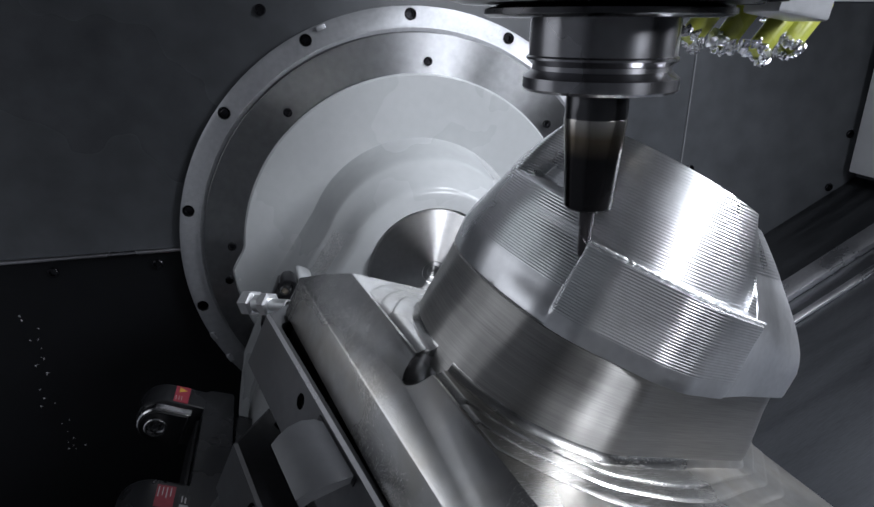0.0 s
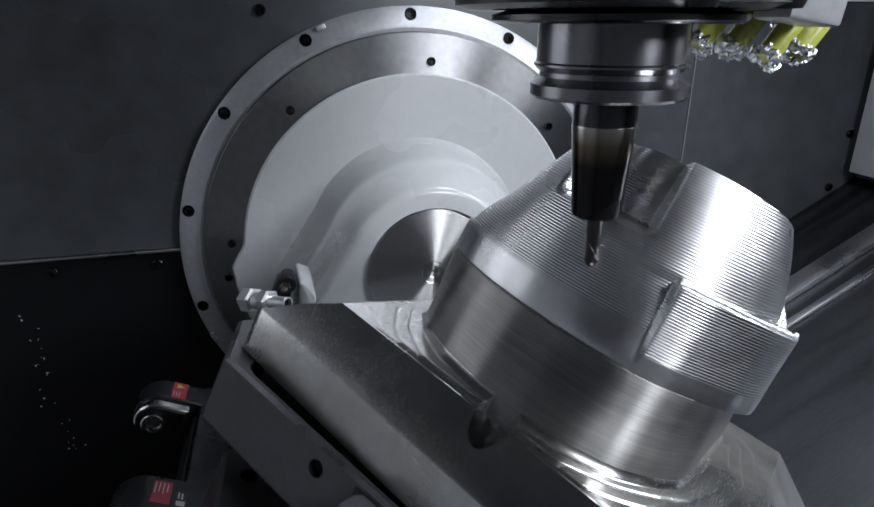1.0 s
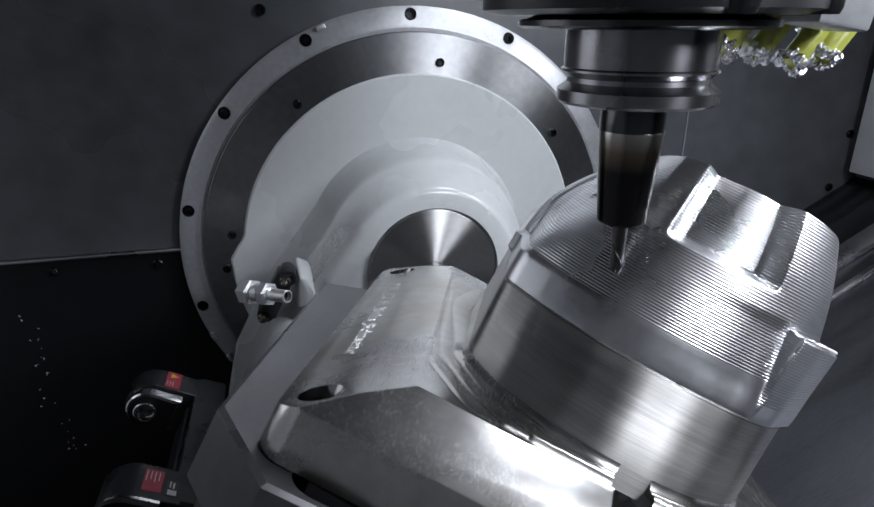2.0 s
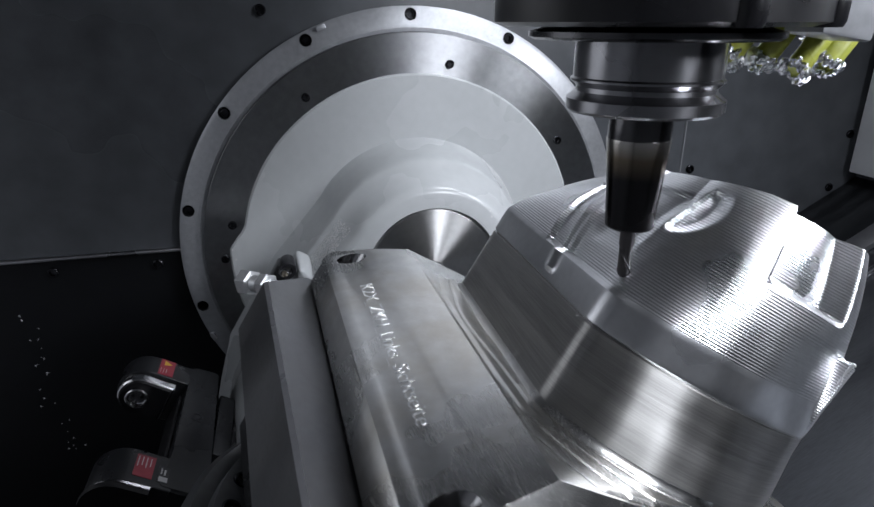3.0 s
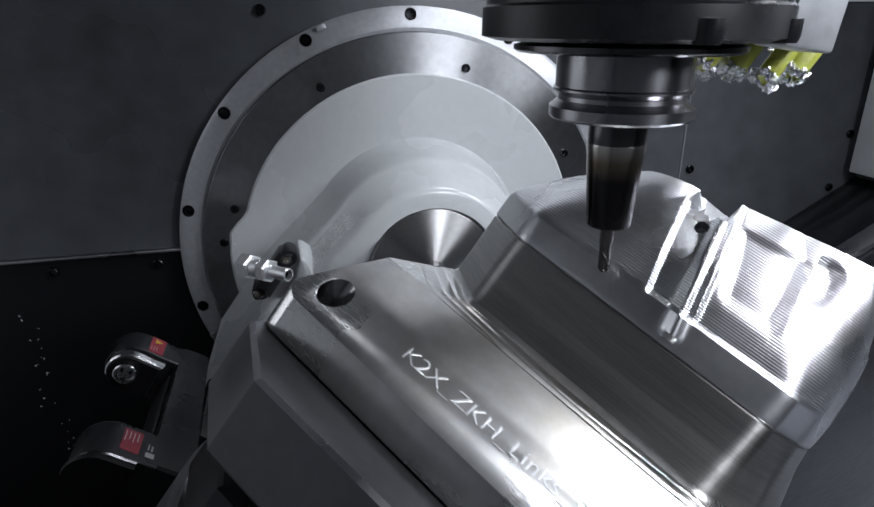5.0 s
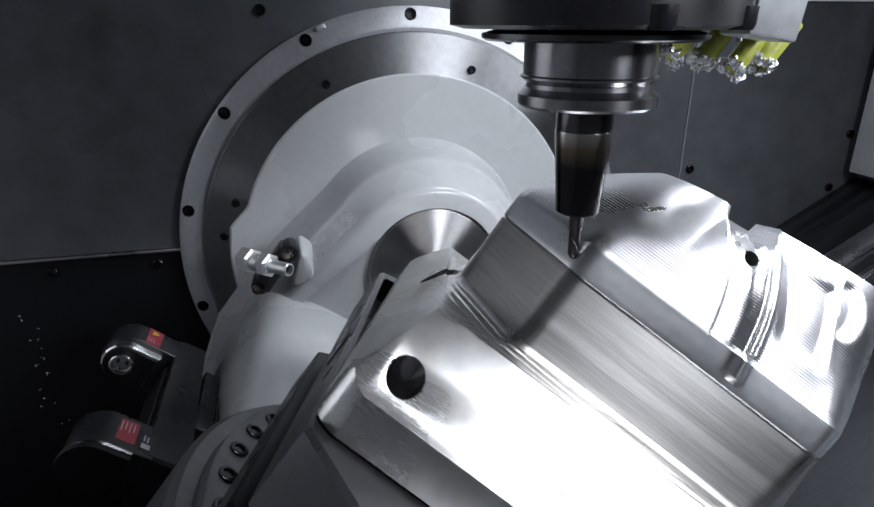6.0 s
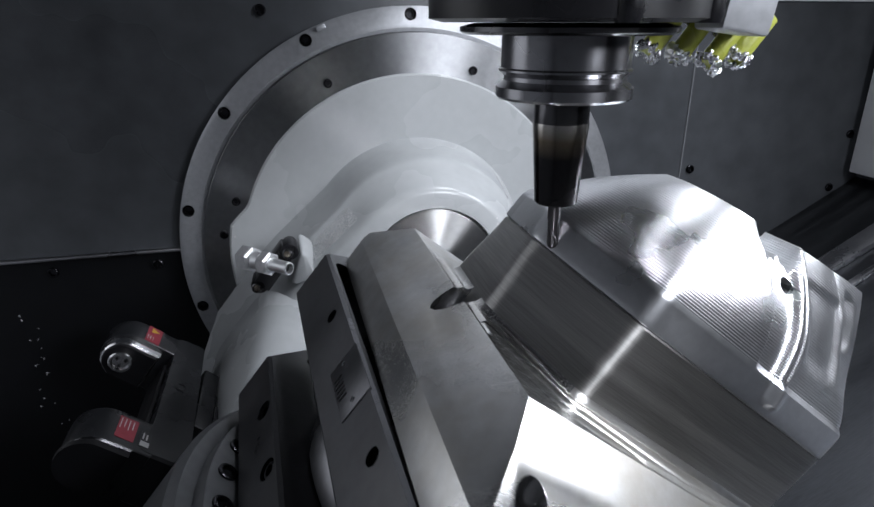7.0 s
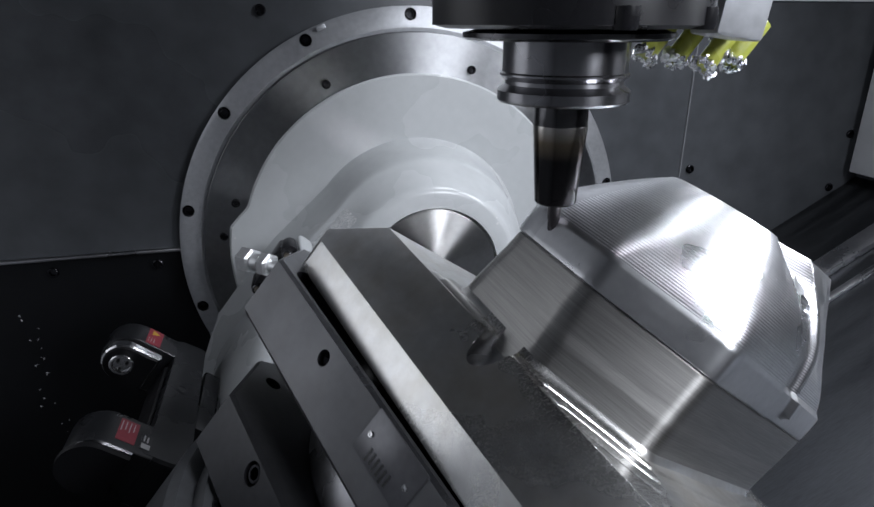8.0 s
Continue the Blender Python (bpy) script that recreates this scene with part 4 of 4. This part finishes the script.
        rings.append([c + (out * math.cos(q) + side * math.sin(q)) * thick for q in np.linspace(0, 2 * math.pi, 7)[:-1]])
    loft(bm, rings)
    part("burr", bm, ENGRAVED, w, "ragged bright burr along the block edge", 60)
    c = bmesh.new()
    turned(c, [(0.013, 0.10), (0.013, 0.30)], 24, Matrix.Translation((0.026, 0, 0.603)) @ Matrix.Rotation(radians(-90), 4, "X"))
    cut(crown, [c])

    # engraved lettering on the ledge
    cu = bpy.data.curves.new("lettering", "FONT")
    cu.body = "K2X_ZKH_Links_Sichtseite"
    cu.size, cu.extrude, cu.offset = 1.0, 0.02, -0.012
    tmp = new("lettering", cu)
    bpy.context.view_layer.update()
    me = bpy.data.meshes.new_from_object(tmp.evaluated_get(bpy.context.evaluated_depsgraph_get()))
    bpy.data.objects.remove(tmp)
    wide = max(v.co.x for v in me.vertices)
    k = 0.53 * U / wide
    hgt = 0.042 * U
    tilt = math.atan((0.172 - 0.094) / (0.545 - 0.440))
    m = Matrix.Translation(Vector((0.262, 0.497, 0.1303)) * U) @ Matrix.Rotation(math.pi, 4, "Z") @ Matrix.Rotation(tilt, 4, "X") @ Matrix.Diagonal((k, hgt, 0.012, 1))
    me.transform(m)
    me.materials.clear()
    me.materials.append(ENGRAVED)
    ob = new("lettering", me)
    ob.parent = w
    ob["label"] = "bright engraved part lettering"
    return w


WORK = workpiece()


# ---- spindle and tool (own frame: z along the spindle, 0 at the chuck's lower rim) ----
def spindle():
    s = empty("spindle_head", "black milling spindle head with round nose", "spindle")
    bm = bmesh.new()
    turned(bm, [(0.165, 0.279), (0.172, 0.283), (0.172, 0.290), (0.15, 0.296)], 96)
    part("nose_ring", bm, BLACK_STEEL, s)
    bm = bmesh.new()
    turned(bm, [(0.20, 0.2965), (0.222, 0.302), (0.222, 0.342), (0.217, 0.346)], 96)
    part("nose", bm, BLACK, s)
    bm = bmesh.new()
    turned(bm, [(0.216, 0.346), (0.216, 0.75), (0.25, 0.78), (0.25, 1.6)], 96)
    part("housing", bm, BLACK, s)
    bm = bmesh.new()
    box(bm, (0.0, 0.03, 0.325), (0.40, 0.30, 0.95), 0.012)
    part("side_box", bm, BLACK, s)
    bm = bmesh.new()
    box(bm, (0.27, -0.03, 0.30), (0.365, 0.05, 0.62), 0.006, Matrix.Rotation(radians(8), 4, "Y") @ Matrix.Translation((-0.05, 0, 0.02)))
    part("nozzle_plate", bm, STEEL_RING, s, "pale steel nozzle plate")
    for a in (-95, -10, -52):
        b = radians(a)
        cap_screw("nose_screw", 0.019, 0.03, s, Matrix.Translation((0.214 * math.cos(b), 0.214 * math.sin(b), 0.326)) @ Matrix.Rotation(math.pi, 4, "X"), BLACK)
    return s


SPINDLE = spindle()


def hoses():
    h = empty("coolant_nozzles", "yellow-green coolant nozzles with crumpled swarf on their ends", "nozzle set")
    for k, (x, y, z, L) in enumerate(((0.210, 0.10, 0.246, 0.11), (0.268, 0.09, 0.240, 0.125), (0.320, 0.07, 0.226, 0.11), (0.370, 0.06, 0.236, 0.07))):
        tip = Vector((x, y, z))
        m = look(tip + Vector((0.62, 0.05, 0.75)).normalized() * L, tip)
        bm = bmesh.new()
        turned(bm, [(0.016, -L), (0.019, -L + 0.008), (0.019, 0.02)], 24, m)
        hose = part("hose", bm, HOSE_GREEN, h)
        for j in range(9):
            bm = bmesh.new()
            a = 2 * math.pi * j / 9 + k
            bmesh.ops.create_icosphere(bm, subdivisions=2, radius=0.0085, matrix=m @ Matrix.Translation((0.020 * math.cos(a), 0.020 * math.sin(a), -L + 0.004 * math.sin(5 * j + k))) @ Matrix.Diagonal((1.0, 0.8, 1.3, 1)))
            for v in bm.verts:
                v.co += noise.noise_vector(v.co * 160 + Vector((k, j, 0))) * 0.006
            part("swarf_curl", bm, FOIL, hose)
        bm = bmesh.new()
        rings = []
        for i in range(10):
            q = i / 9
            rings.append([m @ Vector(((0.024 + 0.005 * math.sin(9 * q + j)) * math.cos(a), (0.024 + 0.005 * math.cos(7 * q)) * math.sin(a), -L * 0.55 + q * L * 0.5)) for j, a in enumerate(np.linspace(-0.5, 1.3, 12))])
        loft(bm, rings, False, False, False)
        bmesh.ops.solidify(bm, geom=bm.faces[:], thickness=0.003)
        part("swarf_wrap", bm, FOIL, hose)
    return h


HOSES = hoses()


def tool_holder():
    h = empty("tool_holder", "steel tool holder with a black shrink chuck and slim end mill", "tool holder")
    bm = bmesh.new()
    turned(bm, [(0.06, 0.178), (0.108, 0.180), (0.1115, 0.184), (0.1115, 0.199), (0.099, 0.209), (0.0985, 0.2155), (0.1075, 0.2235), (0.1075, 0.2265), (0.104, 0.229), (0.104, 0.281), (0.10, 0.283)], 96)
    body = part("flange", bm, HOLDER, h, "ground steel holder flange with a gripper groove")
    notch = bmesh.new()
    box(notch, (-0.03, 0.085, 0.17), (0.03, 0.125, 0.232), 0, Matrix.Rotation(radians(-12), 4, "Z"))
    cut(body, [notch])
    bm = bmesh.new()
    turned(bm, [(0.044, 0.1785), (0.0455, 0.172), (0.0465, 0.150), (0.0462, 0.146), (0.0462, 0.140)], 64)
    part("collar", bm, BLACK_STEEL, h)
    bm = bmesh.new()
    turned(bm, [(0.0445, 0.1405), (0.0470, 0.1402), (0.0472, 0.137), (0.0449, 0.1112), (0.0372, 0.003), (0.0345, 0.0), (0.0125, 0.0), (0.0125, 0.01)], 64)
    part("chuck", bm, TINTED, h, "tapered shrink chuck, heat-tinted bronze at its upper rim and black below")
    bm = bmesh.new()
    turned(bm, [(0.0118, 0.02), (0.0118, -0.03), (0.0105, -0.034), (0.0105, -0.074), (0.009, -0.081), (0.0055, -0.0855), (0.001, -0.087)], 32)
    part("end_mill", bm, CARBIDE, h, "slim ball-nosed end mill")
    for k in range(2):
        bm = bmesh.new()
        rings = []
        for i in range(30):
            q = i / 29
            a = k * math.pi + q * 2.6
            z = -0.036 - q * 0.046
            rr = 0.0112 if z > -0.076 else 0.0112 - (-0.076 - z) * 0.5
            rings.append([Vector((rr * f * math.cos(a + d), rr * f * math.sin(a + d), z)) for f, d in ((0.9, -0.25), (1.06, 0.0), (0.9, 0.35))])
        loft(bm, rings)
        part("flute", bm, CARBIDE, h)
    return h


TOOL = tool_holder()


# ---- motion ----
TURN_ROWS = [  # seconds, swivel, table angle (degrees)
    (0.0, 24.43, 0.1), (0.3, 24.43, 0.3), (0.4, 24.47, 1.8), (0.5, 24.56, 4.5), (0.6, 24.7, 8.0), (0.8, 25.05, 15.4), (1.0, 25.4, 22.8), (1.5, 26.5, 39.9), (1.7, 27.15, 46.0), (2.8, 30.55, 72.3),
    (3.0, 31.2, 77.7), (3.5, 32.8, 90.5), (4.0, 34.15, 102.0), (4.5, 35.26, 111.0), (4.7, 35.7, 114.8), (5.8, 37.95, 139.8), (6.0, 38.24, 144.2), (6.5, 38.64, 154.8), (7.0, 38.75, 165.6), (7.5, 38.7, 176.2), (8.0, 38.24, 187.2)]
TOOL_ROWS = [(0.0, -0.09, -1.811, 0.693), (0.5, -0.096, -1.809, 0.684), (1.0, -0.085, -1.829, 0.685), (1.5, -0.065, -1.842, 0.680), (1.7, -0.058, -1.848, 0.679), (2.8, -0.036, -1.847, 0.670),
             (3.0, -0.029, -1.836, 0.664), (3.5, 0.005, -1.806, 0.644), (4.0, 0.015, -1.787, 0.626), (4.5, 0.010, -1.766, 0.628), (4.7, -0.003, -1.77, 0.634), (5.8, -0.061, -1.735, 0.659),
             (6.0, -0.066, -1.73, 0.660), (6.5, -0.077, -1.718, 0.662), (7.0, -0.092, -1.696, 0.669), (7.5, -0.093, -1.678, 0.667), (8.0, -0.079, -1.667, 0.660)]
TABLE_AXIS = (-0.047, -1.599)


def motions():
    swivel = [(t, pose(0, 0, 0, 0, a, 0)) for t, a, c in TURN_ROWS]
    table = [(t, pose(0, 0, 0, 0, a, 0) @ pose(TABLE_AXIS[0] * U, TABLE_AXIS[1] * U, 0, 0, 0, c + 14.95)) for t, a, c in TURN_ROWS]
    feed = [(t, pose(x * U, y * U, z * U)) for t, x, y, z in TOOL_ROWS]
    for thing in (TRUNNION, FITTING, GAUGE_THING):
        walk(thing, swivel)
    for thing in (TABLE, FIXTURE, WORK):
        walk(thing, table)
    for thing in (SPINDLE, HOSES, TOOL):
        walk(thing, feed)


motions()
